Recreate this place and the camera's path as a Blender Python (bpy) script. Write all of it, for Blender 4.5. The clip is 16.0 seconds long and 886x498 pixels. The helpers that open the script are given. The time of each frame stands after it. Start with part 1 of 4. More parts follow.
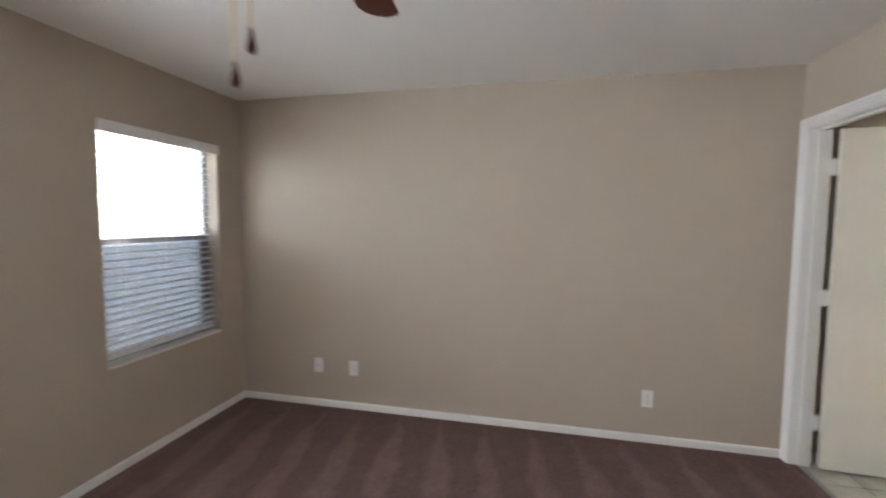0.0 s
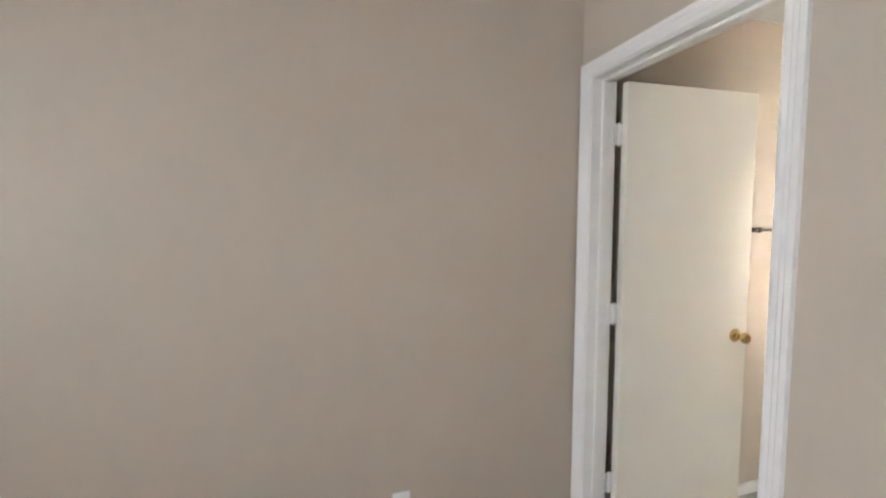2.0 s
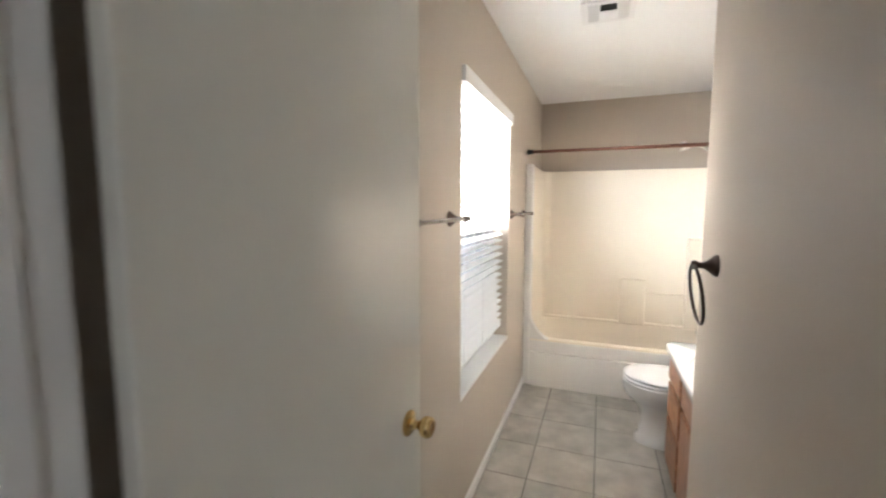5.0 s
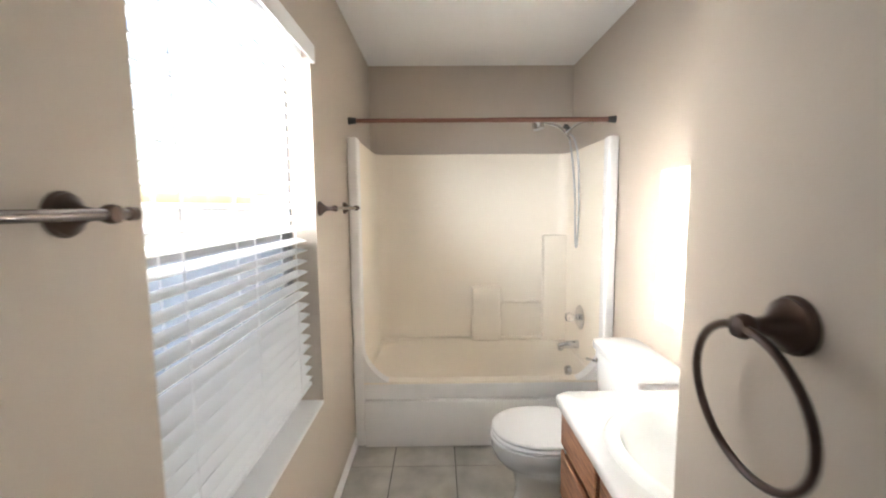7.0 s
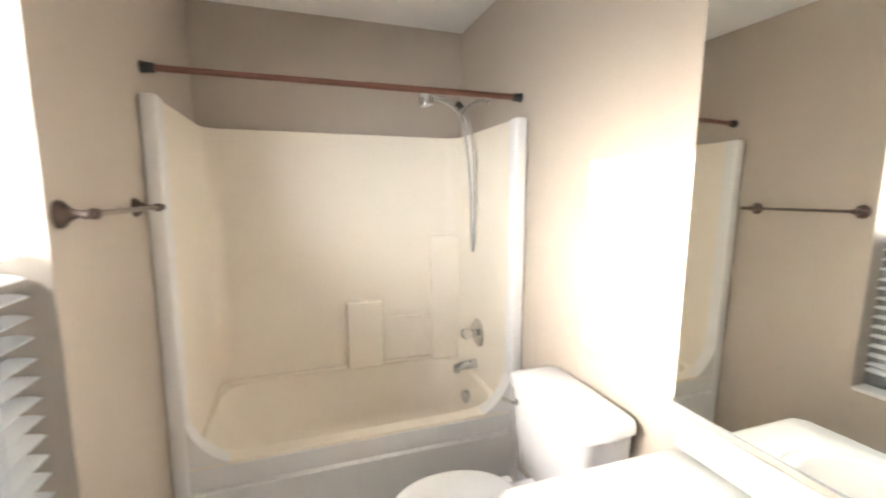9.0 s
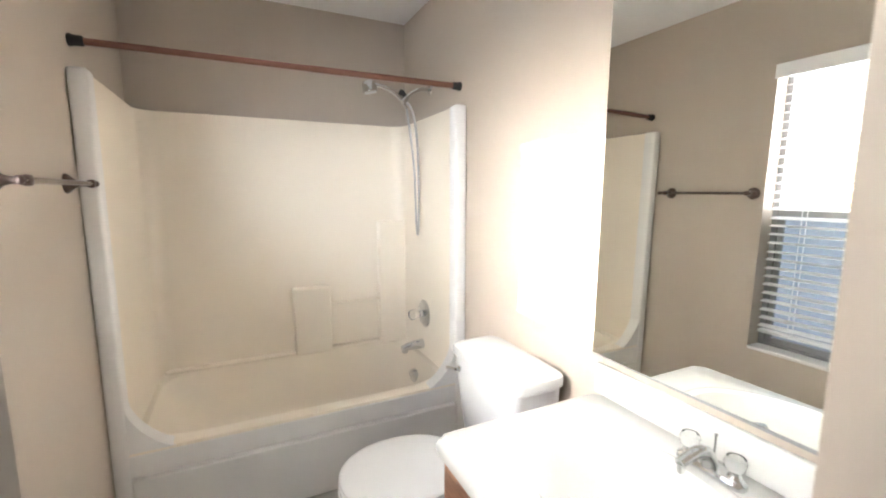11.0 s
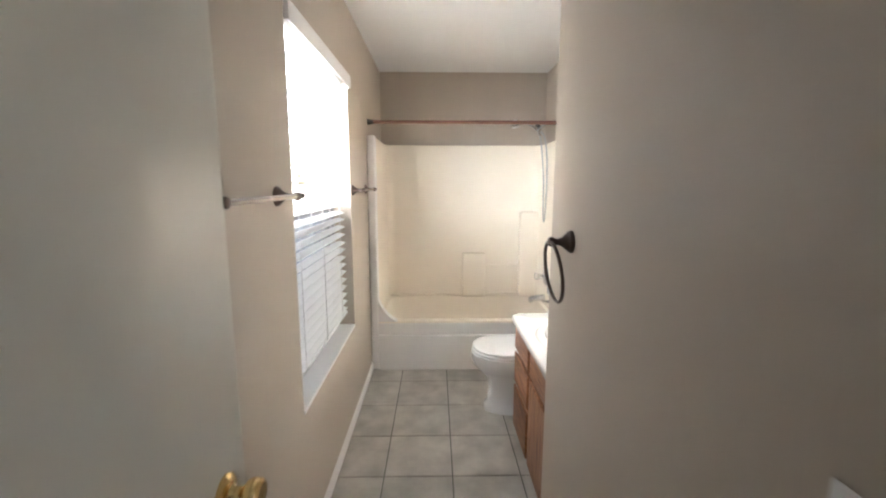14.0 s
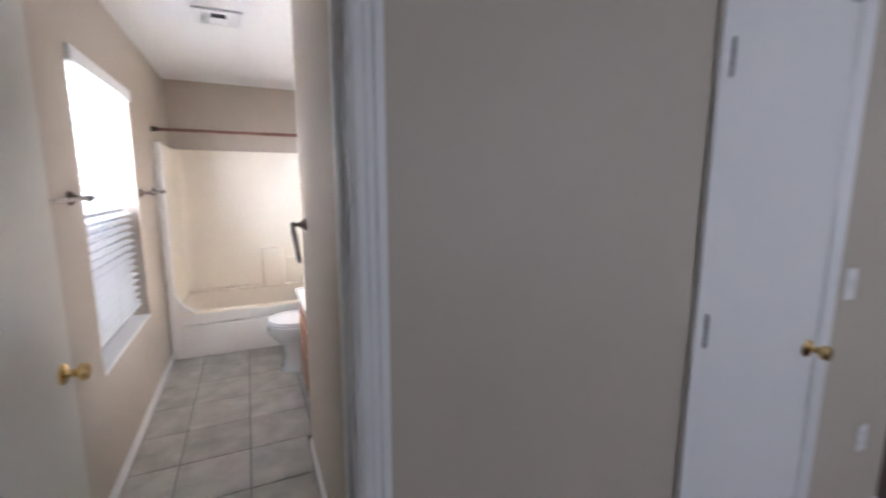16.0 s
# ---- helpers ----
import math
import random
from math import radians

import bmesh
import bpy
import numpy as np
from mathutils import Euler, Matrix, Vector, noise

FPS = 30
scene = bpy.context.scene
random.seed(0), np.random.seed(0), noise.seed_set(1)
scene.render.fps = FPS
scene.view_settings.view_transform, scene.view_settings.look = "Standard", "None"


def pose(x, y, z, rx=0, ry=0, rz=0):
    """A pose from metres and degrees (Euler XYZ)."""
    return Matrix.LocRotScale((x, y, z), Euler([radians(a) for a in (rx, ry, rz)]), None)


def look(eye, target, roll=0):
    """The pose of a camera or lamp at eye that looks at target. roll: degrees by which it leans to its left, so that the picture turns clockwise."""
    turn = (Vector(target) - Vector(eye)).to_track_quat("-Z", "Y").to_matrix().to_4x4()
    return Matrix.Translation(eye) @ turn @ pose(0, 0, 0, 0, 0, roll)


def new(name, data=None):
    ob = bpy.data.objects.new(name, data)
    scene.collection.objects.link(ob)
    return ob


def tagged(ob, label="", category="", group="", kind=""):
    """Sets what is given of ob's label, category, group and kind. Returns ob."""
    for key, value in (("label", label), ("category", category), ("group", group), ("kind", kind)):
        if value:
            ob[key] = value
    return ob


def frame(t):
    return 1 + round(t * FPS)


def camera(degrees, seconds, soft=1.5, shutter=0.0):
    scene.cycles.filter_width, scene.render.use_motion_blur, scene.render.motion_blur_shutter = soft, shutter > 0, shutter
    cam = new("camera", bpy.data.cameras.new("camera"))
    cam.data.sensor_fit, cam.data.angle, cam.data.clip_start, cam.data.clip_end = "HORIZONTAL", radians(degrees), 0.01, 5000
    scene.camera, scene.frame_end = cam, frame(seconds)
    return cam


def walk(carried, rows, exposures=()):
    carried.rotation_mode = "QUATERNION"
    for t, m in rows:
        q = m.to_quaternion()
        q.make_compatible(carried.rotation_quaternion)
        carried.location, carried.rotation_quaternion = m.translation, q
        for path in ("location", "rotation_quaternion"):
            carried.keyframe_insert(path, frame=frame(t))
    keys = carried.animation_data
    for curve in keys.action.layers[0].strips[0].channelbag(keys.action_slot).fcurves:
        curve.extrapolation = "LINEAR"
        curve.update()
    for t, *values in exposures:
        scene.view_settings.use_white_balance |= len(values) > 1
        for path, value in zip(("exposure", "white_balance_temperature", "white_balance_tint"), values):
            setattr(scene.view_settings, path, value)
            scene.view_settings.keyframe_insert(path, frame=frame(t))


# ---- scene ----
cam = camera(93.0, 16.0, soft=2.0, shutter=0.5)
PATH = [
    (0, (-0.029, -0.256, 1.497), (-0.469, 1.69, 1.36), 0.4),
    (0.5, (0.029, 0.073, 1.467), (-0.09, 2.065, 1.336), 0.2),
    (1, (0.149, 0.393, 1.489), (0.254, 2.386, 1.348), 0.0),
    (1.5, (0.241, 0.773, 1.478), (0.583, 2.74, 1.348), 0.1),
    (2, (0.403, 1.134, 1.459), (0.979, 3.045, 1.32), 0.1),
    (2.5, (0.587, 1.458, 1.45), (1.358, 3.298, 1.306), 0.1),
    (3, (0.726, 1.729, 1.445), (1.749, 3.44, 1.286), 0.4),
    (3.5, (0.89, 1.894, 1.437), (2.205, 3.391, 1.27), 0.5),
    (4, (1.039, 1.999, 1.441), (2.593, 3.246, 1.268), 0.6),
    (4.5, (1.202, 2.08, 1.446), (2.926, 3.076, 1.261), 0.5),
    (5, (1.369, 2.168, 1.456), (3.233, 2.865, 1.259), 0.1),
    (7.5, (2.602, 2.231, 1.413), (4.589, 2.155, 1.197), -0.6),
    (8, (2.762, 2.227, 1.431), (4.742, 2.087, 1.192), -0.7),
    (8.5, (2.903, 2.244, 1.47), (4.855, 1.895, 1.208), -0.4),
    (9, (3.008, 2.224, 1.457), (4.885, 1.586, 1.193), -0.0),
    (9.5, (3.034, 2.198, 1.41), (4.808, 1.31, 1.16), 0.2),
    (12, (2.618, 2.28, 1.382), (4.445, 1.54, 1.041), -1.0),
    (12.5, (2.403, 2.291, 1.397), (4.345, 1.942, 1.068), -0.7),
    (13, (2.158, 2.267, 1.425), (4.13, 2.159, 1.106), -0.3),
    (13.5, (1.883, 2.24, 1.424), (3.858, 2.188, 1.113), -0.1),
    (14, (1.616, 2.234, 1.45), (3.592, 2.199, 1.143), 0.1),
    (14.5, (1.375, 2.247, 1.452), (3.351, 2.196, 1.148), 0.5),
    (15, (1.161, 2.197, 1.478), (3.125, 1.975, 1.175), 1.3),
    (15.5, (0.922, 2.131, 1.471), (2.841, 1.655, 1.172), 0.8),
    (16, (0.764, 2.076, 1.469), (2.559, 1.249, 1.166), 0.1),
]
EXPOSURES = [
    (0.0, 4.1, 6350, 10), (1.5, 4.4, 6400, 10), (2.5, 4.2, 6350, 10), (3.5, 3.75, 6300, 10), (4.0, 3.4, 6300, 10), (5.0, 3.05, 6250, 10), (7.5, 2.65, 6200, 10),
    (9.5, 2.65, 6450, 10), (12.0, 2.6, 5950, 10), (13.0, 2.6, 6050, 11), (14.0, 2.8, 6150, 10), (15.0, 2.95, 6150, 12), (16.0, 2.9, 5700, 16),
]
walk(cam, [(t, look(eye, target, roll)) for t, eye, target, roll in PATH], EXPOSURES)

# ---- world, sun, exposure ----
SUN_WAY = Vector((0.125, -1.0, -0.272)).normalized()
world = bpy.data.worlds.new("world")
scene.world = world
world.use_nodes = True
wn, wl = world.node_tree.nodes, world.node_tree.links
sky = wn.new("ShaderNodeTexSky")
sky.sky_type = "NISHITA"
sky.sun_disc = False
sky.sun_elevation = math.asin(-SUN_WAY.z)
sky.sun_rotation = math.atan2(-SUN_WAY.x, -SUN_WAY.y)
sky.air_density, sky.dust_density, sky.ozone_density = 1.0, 1.5, 1.0
wl.new(sky.outputs[0], wn["Background"].inputs[0])
wn["Background"].inputs[1].default_value = 0.07
sun = new("sun", bpy.data.lights.new("sun", "SUN"))
sun.data.energy, sun.data.angle, sun.data.color = 3.5, radians(0.6), (1.0, 0.95, 0.89)
sun.matrix_world = look((0, 0, 0), SUN_WAY)


def window_light(name, eye, target, width, height, watts, colour):
    lamp = new(name, bpy.data.lights.new(name, "AREA"))
    lamp.data.shape, lamp.data.size, lamp.data.size_y = "RECTANGLE", width, height
    lamp.data.energy, lamp.data.color = watts, colour
    lamp.matrix_world = look(eye, target)
    return lamp


# added fill lamp outside, west of the bathroom window, to brighten the tub
window_light("tub_fill_lamp", (0.6, 4.0, 1.9), (0.6, 2.0, 1.9), 4.4, 3.0, 235, (0.95, 0.97, 1.0))
# lamps outside the bedroom windows stand in for the sky
window_light("skylight_bedroom", (-2.62, 2.05, 1.33), (-1.0, 2.05, 1.33), 0.86, 1.40, 0.7, (0.86, 0.94, 1.0))
# stronger fill that shines in through the added window
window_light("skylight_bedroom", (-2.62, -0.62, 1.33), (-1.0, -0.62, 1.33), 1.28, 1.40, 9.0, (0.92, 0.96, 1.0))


# ---- materials ----
def material(name, colour, rough=0.5, metal=0.0, vary=0.06, scale=6.0, bump=0.0, bump_scale=80.0, coat=0.0, spec=0.5):
    m = bpy.data.materials.new(name)
    m.use_nodes = True
    n, l = m.node_tree.nodes, m.node_tree.links
    p = n["Principled BSDF"]
    p.inputs["Roughness"].default_value, p.inputs["Metallic"].default_value = rough, metal
    p.inputs["Coat Weight"].default_value, p.inputs["Specular IOR Level"].default_value = coat, spec
    co = n.new("ShaderNodeTexCoord")
    big = n.new("ShaderNodeTexNoise")
    big.inputs["Scale"].default_value, big.inputs["Detail"].default_value = scale, 6
    l.new(co.outputs["Object"], big.inputs["Vector"])
    ramp = n.new("ShaderNodeMapRange")
    ramp.inputs["To Min"].default_value, ramp.inputs["To Max"].default_value = 1 - vary, 1 + vary
    l.new(big.outputs[0], ramp.inputs["Value"])
    mul = n.new("ShaderNodeMix")
    mul.data_type, mul.blend_type = "RGBA", "MULTIPLY"
    mul.inputs["Factor"].default_value = 1
    mul.inputs["A"].default_value = (*colour, 1)
    l.new(ramp.outputs[0], mul.inputs["B"])
    l.new(mul.outputs["Result"], p.inputs["Base Color"])
    gloss = n.new("ShaderNodeMapRange")
    gloss.inputs["To Min"].default_value, gloss.inputs["To Max"].default_value = max(0.02, rough - 0.06), min(1, rough + 0.06)
    l.new(big.outputs[0], gloss.inputs["Value"])
    l.new(gloss.outputs[0], p.inputs["Roughness"])
    if bump:
        fine = n.new("ShaderNodeTexNoise")
        fine.inputs["Scale"].default_value, fine.inputs["Detail"].default_value = bump_scale, 4
        l.new(co.outputs["Object"], fine.inputs["Vector"])
        b = n.new("ShaderNodeBump")
        b.inputs["Strength"].default_value, b.inputs["Distance"].default_value = bump, 0.002
        l.new(fine.outputs[0], b.inputs["Height"])
        l.new(b.outputs[0], p.inputs["Normal"])
    return m


def carpet_material():
    m = material("carpet", (0.168, 0.110, 0.099), 0.95, vary=0.2, scale=9, bump=1.0, bump_scale=420, spec=0.15)
    n, l = m.node_tree.nodes, m.node_tree.links
    p = n["Principled BSDF"]
    base = p.inputs["Base Color"].links[0].from_socket
    geo = n.new("ShaderNodeNewGeometry")
    sep = n.new("ShaderNodeSeparateXYZ")
    l.new(geo.outputs["Position"], sep.inputs[0])

    def op(kind, a, b, c=None):
        k = n.new("ShaderNodeMath")
        k.operation = kind
        for i, v in enumerate((a, b, c)):
            if v is None:
                continue
            if isinstance(v, (int, float)):
                k.inputs[i].default_value = v
            else:
                l.new(v, k.inputs[i])
        return k.outputs[0]
    # vacuum strokes: wedges of brushed pile that open away from the wall
    wob = n.new("ShaderNodeTexNoise")
    wob.inputs["Scale"].default_value, wob.inputs["Detail"].default_value = 2.2, 3
    l.new(geo.outputs["Position"], wob.inputs["Vector"])
    x = op("MULTIPLY_ADD", sep.outputs[1], 0.16, sep.outputs[0])
    x = op("MULTIPLY_ADD", wob.outputs[0], 0.22, x)
    u = op("ABSOLUTE", op("SUBTRACT", op("FRACT", op("DIVIDE", x, 0.31), None), 0.5), None)
    reach = op("MULTIPLY", op("SUBTRACT", 2.70, sep.outputs[1]), 0.42)
    reach = op("MINIMUM", reach, 0.24)
    edge = op("SUBTRACT", reach, u)
    soft = n.new("ShaderNodeMapRange")
    soft.inputs["From Min"].default_value, soft.inputs["From Max"].default_value = -0.06, 0.08
    soft.inputs["To Min"].default_value, soft.inputs["To Max"].default_value = 0.90, 1.18
    l.new(edge, soft.inputs["Value"])
    speck = n.new("ShaderNodeTexNoise")
    speck.inputs["Scale"].default_value, speck.inputs["Detail"].default_value = 160, 3
    l.new(geo.outputs["Position"], speck.inputs["Vector"])
    grain = n.new("ShaderNodeMapRange")
    grain.inputs["From Min"].default_value, grain.inputs["From Max"].default_value = 0.3, 0.7
    grain.inputs["To Min"].default_value, grain.inputs["To Max"].default_value = 0.6, 1.4
    l.new(speck.outputs[0], grain.inputs["Value"])
    k = op("MULTIPLY", soft.outputs[0], grain.outputs[0])
    mul = n.new("ShaderNodeMix")
    mul.data_type, mul.blend_type = "RGBA", "MULTIPLY"
    mul.inputs["Factor"].default_value = 1
    l.new(base, mul.inputs["A"])
    l.new(k, mul.inputs["B"])
    l.new(mul.outputs["Result"], p.inputs["Base Color"])
    return m


def tile_material():
    m = material("tile", (0.47, 0.452, 0.41), 0.38, vary=0.25, scale=5, bump=0.25, bump_scale=60)
    n, l = m.node_tree.nodes, m.node_tree.links
    p = n["Principled BSDF"]
    base = p.inputs["Base Color"].links[0].from_socket
    info = n.new("ShaderNodeObjectInfo")
    r = n.new("ShaderNodeMapRange")
    r.inputs["To Min"].default_value, r.inputs["To Max"].default_value = 0.90, 1.08
    l.new(info.outputs["Random"], r.inputs["Value"])
    geo = n.new("ShaderNodeNewGeometry")
    cloud = n.new("ShaderNodeTexNoise")
    cloud.inputs["Scale"].default_value, cloud.inputs["Detail"].default_value = 7, 8
    l.new(geo.outputs["Position"], cloud.inputs["Vector"])
    c = n.new("ShaderNodeMapRange")
    c.inputs["From Min"].default_value, c.inputs["From Max"].default_value = 0.3, 0.7
    c.inputs["To Min"].default_value, c.inputs["To Max"].default_value = 0.80, 1.18
    l.new(cloud.outputs[0], c.inputs["Value"])
    k = n.new("ShaderNodeMath")
    k.operation = "MULTIPLY"
    l.new(r.outputs[0], k.inputs[0])
    l.new(c.outputs[0], k.inputs[1])
    mul = n.new("ShaderNodeMix")
    mul.data_type, mul.blend_type = "RGBA", "MULTIPLY"
    mul.inputs["Factor"].default_value = 1
    l.new(base, mul.inputs["A"])
    l.new(k.outputs[0], mul.inputs["B"])
    l.new(mul.outputs["Result"], p.inputs["Base Color"])
    return m


def wood_material(name, dark, light, stretch):
    m = material(name, light, 0.45, vary=0.1, scale=4, spec=0.3)
    n, l = m.node_tree.nodes, m.node_tree.links
    p = n["Principled BSDF"]
    co = n.new("ShaderNodeTexCoord")
    mp = n.new("ShaderNodeMapping")
    mp.inputs["Scale"].default_value = stretch
    l.new(co.outputs["Object"], mp.inputs["Vector"])
    g = n.new("ShaderNodeTexNoise")
    g.inputs["Scale"].default_value, g.inputs["Detail"].default_value, g.inputs["Distortion"].default_value = 7, 8, 0.6
    l.new(mp.outputs[0], g.inputs["Vector"])
    r = n.new("ShaderNodeValToRGB")
    r.color_ramp.elements[0].position, r.color_ramp.elements[1].position = 0.35, 0.65
    r.color_ramp.elements[0].color, r.color_ramp.elements[1].color = (*dark, 1), (*light, 1)
    l.new(g.outputs[0], r.inputs[0])
    l.new(r.outputs[0], p.inputs["Base Color"])
    return m


def glass_material(name, colour=(1, 1, 1), rough=0.0):
    m = bpy.data.materials.new(name)
    m.use_nodes = True
    p = m.node_tree.nodes["Principled BSDF"]
    p.inputs["Base Color"].default_value = (*colour, 1)
    p.inputs["Transmission Weight"].default_value = 1
    p.inputs["Roughness"].default_value = rough
    p.inputs["IOR"].default_value = 1.45
    return m


def screen_material():
    m = bpy.data.materials.new("insect_screen")
    m.use_nodes = True
    n, l = m.node_tree.nodes, m.node_tree.links
    p = n["Principled BSDF"]
    p.inputs["Base Color"].default_value = (0.35, 0.40, 0.47, 1)
    p.inputs["Roughness"].default_value = 0.7
    lit = n.new("ShaderNodeBsdfTranslucent")
    lit.inputs[0].default_value = (0.50, 0.60, 0.75, 1)
    wire = n.new("ShaderNodeMixShader")
    wire.inputs[0].default_value = 0.12
    l.new(p.outputs[0], wire.inputs[1])
    l.new(lit.outputs[0], wire.inputs[2])
    clear = n.new("ShaderNodeBsdfTransparent")
    mix = n.new("ShaderNodeMixShader")
    mix.inputs[0].default_value = 0.86
    l.new(clear.outputs[0], mix.inputs[1])
    l.new(wire.outputs[0], mix.inputs[2])
    l.new(mix.outputs[0], n["Material Output"].inputs[0])
    return m


WALL = material("tan_wall_paint", (0.485, 0.420, 0.346), 0.55, vary=0.03, scale=1.7, bump=0.18, bump_scale=140)
CEIL = material("ceiling_paint", (0.86, 0.855, 0.845), 0.8, vary=0.03, scale=2.5, bump=0.5, bump_scale=90)
TRIM = material("white_trim_paint", (0.78, 0.77, 0.76), 0.38, vary=0.015, scale=2)
DOOR = material("cream_door_paint", (0.75, 0.72, 0.645), 0.22, vary=0.0, scale=1.2)
SLAT = material("white_blind_slat", (0.86, 0.86, 0.86), 0.4, vary=0.03, scale=9)
ALU = material("grey_aluminium", (0.30, 0.30, 0.31), 0.4, metal=0.6, vary=0.08, scale=20)
CARPET = carpet_material()
TILE = tile_material()
GROUT = material("grout", (0.16, 0.155, 0.145), 0.9, vary=0.2, scale=20, bump=0.4, bump_scale=200)
FIBRE = material("bone_fibreglass", (0.90, 0.82, 0.695), 0.5, vary=0.02, scale=3)
FIBRE_W = material("white_fibreglass", (0.85, 0.83, 0.80), 0.4, vary=0.02, scale=3)
CHINA = material("white_china", (0.82, 0.82, 0.82), 0.08, vary=0.02, scale=4, coat=0.5)
SEAT = material("white_seat_plastic", (0.80, 0.80, 0.81), 0.2, vary=0.02, scale=4)
MARBLE = material("white_cultured_marble", (0.68, 0.675, 0.65), 0.13, vary=0.05, scale=5, coat=0.4)
CHROME = material("chrome", (0.70, 0.71, 0.72), 0.12, metal=1, vary=0.05, scale=30)
STEEL = material("braided_steel", (0.45, 0.45, 0.45), 0.35, metal=1, vary=0.25, scale=300)
BRASS = material("polished_brass", (0.72, 0.52, 0.24), 0.18, metal=1, vary=0.1, scale=40)
BRONZE = material("oil_rubbed_bronze", (0.105, 0.075, 0.062), 0.34, metal=0.75, vary=0.3, scale=40)
BARM = material("pewter_bar", (0.30, 0.27, 0.26), 0.25, metal=0.9, vary=0.1, scale=40)
ROD = material("brown_rod_enamel", (0.17, 0.075, 0.05), 0.3, metal=0.3, vary=0.15, scale=30)
RUBBER = material("black_rubber", (0.02, 0.02, 0.02), 0.6, vary=0.1)
# near black: painted shade of holes and slots, and the dark shower collar
DARK = material("hole_shade_dark_plastic", (0.03, 0.03, 0.03), 0.8, vary=0.1)
PLATE = material("white_plate_plastic", (0.80, 0.80, 0.79), 0.3, vary=0.02)
IVORY = material("grey_switch_plastic", (0.55, 0.54, 0.53), 0.35, vary=0.03)
OAK = wood_material("stained_oak", (0.17, 0.075, 0.038), (0.35, 0.17, 0.09), (1.2, 6, 14))
OAK_V = wood_material("stained_oak_upright", (0.17, 0.075, 0.038), (0.35, 0.17, 0.09), (14, 6, 1.2))
FANWOOD = material("dark_cherry_blade", (0.085, 0.028, 0.018), 0.65, vary=0.25, scale=12, spec=0.08)
MIRROR = material("mirror_silver", (0.90, 0.92, 0.90), 0.0, metal=1, vary=0.0)
MIRROR.node_tree.nodes["Principled BSDF"].inputs["Roughness"].links and MIRROR.node_tree.links.remove(MIRROR.node_tree.nodes["Principled BSDF"].inputs["Roughness"].links[0])
MIRROR.node_tree.nodes["Principled BSDF"].inputs["Roughness"].default_value = 0.0
GLASS = glass_material("window_glass")
ACRYLIC = glass_material("clear_acrylic", (0.96, 0.97, 0.98), 0.03)
SCREEN = screen_material()
GROUND = material("pale_gravel", (0.42, 0.37, 0.31), 0.95, vary=0.25, scale=0.6, bump=0.6, bump_scale=30)


# ---- mesh helpers ----
def finish(name, bm, mat, parent=None, label="", smooth=False, mats=()):
    bmesh.ops.recalc_face_normals(bm, faces=bm.faces)
    me = bpy.data.meshes.new(name)
    if smooth:
        for f in bm.faces:
            f.smooth = True
        for e in bm.edges:
            if len(e.link_faces) == 2 and e.calc_face_angle(0) > 0.7:
                e.smooth = False
    bm.to_mesh(me)
    bm.free()
    me.materials.append(mat)
    for extra in mats:
        me.materials.append(extra)
    ob = new(name, me)
    if parent is not None:
        ob.parent = parent
        ob.matrix_parent_inverse = parent.matrix_world.inverted()
    if label:
        tagged(ob, label)
    return ob


def part(name, bm, mat, parent, label="", smooth=True):
    return finish(name, bm, mat, parent, label, smooth)


def box(bm, a, b, bevel=0.0, segments=2, m=None):
    made = bmesh.ops.create_cube(bm, size=1)["verts"]
    lo, hi = [min(p, q) for p, q in zip(a, b)], [max(p, q) for p, q in zip(a, b)]
    for v in made:
        v.co = Vector([lo[i] + (v.co[i] + 0.5) * (hi[i] - lo[i]) for i in range(3)])
    if bevel:
        edges = list({e for v in made for e in v.link_edges})
        out = bmesh.ops.bevel(bm, geom=edges, offset=bevel, segments=segments, affect="EDGES", profile=0.5)
        made = list({v for f in out["faces"] for v in f.verts} | {v for v in made if v.is_valid})
    if m is not None:
        bmesh.ops.transform(bm, matrix=m, verts=made)
    return bm


def boxed(a, b, bevel=0.0, segments=2, m=None):
    return box(bmesh.new(), a, b, bevel, segments, m)


def loft(bm, rings, cap0=True, cap1=True, closed=True):
    rows = [[bm.verts.new(p) for p in ring] for ring in rings]
    for r0, r1 in zip(rows, rows[1:]):
        k = len(r0)
        for i in range(k if closed else k - 1):
            bm.faces.new((r0[i], r0[(i + 1) % k], r1[(i + 1) % k], r1[i]))
    if cap0:
        bm.faces.new(rows[0])
    if cap1:
        bm.faces.new(rows[-1])
    return bm


def turned(profile, m=None, steps=24, bm=None):
    """A turned solid: (radius, height) pairs about z."""
    bm = bm or bmesh.new()
    m = m or Matrix()
    rings = [[m @ Vector((max(r, 0.0004) * math.cos(2 * math.pi * i / steps), max(r, 0.0004) * math.sin(2 * math.pi * i / steps), h)) for i in range(steps)] for r, h in profile]
    return loft(bm, rings)


def tube(points, radius, steps=12, bm=None):
    """A round bar along a line of points."""
    bm = bm or bmesh.new()
    pts = [Vector(p) for p in points]
    rings, side = [], None
    for i, p in enumerate(pts):
        way = (pts[min(i + 1, len(pts) - 1)] - pts[max(i - 1, 0)]).normalized()
        if side is None:
            side = way.orthogonal().normalized()
        side = (side - way * side.dot(way)).normalized()
        up = way.cross(side)
        r = radius[i] if isinstance(radius, (list, tuple)) else radius
        rings.append([p + (side * math.cos(2 * math.pi * k / steps) + up * math.sin(2 * math.pi * k / steps)) * r for k in range(steps)])
    return loft(bm, rings)


def oval(cx, cy, z, a, b, steps=40, power=2.0, turn=0.0):
    out = []
    for i in range(steps):
        t = 2 * math.pi * i / steps + turn
        c, s = math.cos(t), math.sin(t)
        out.append(Vector((cx + a * math.copysign(abs(c) ** (2 / power), c), cy + b * math.copysign(abs(s) ** (2 / power), s), z)))
    return out


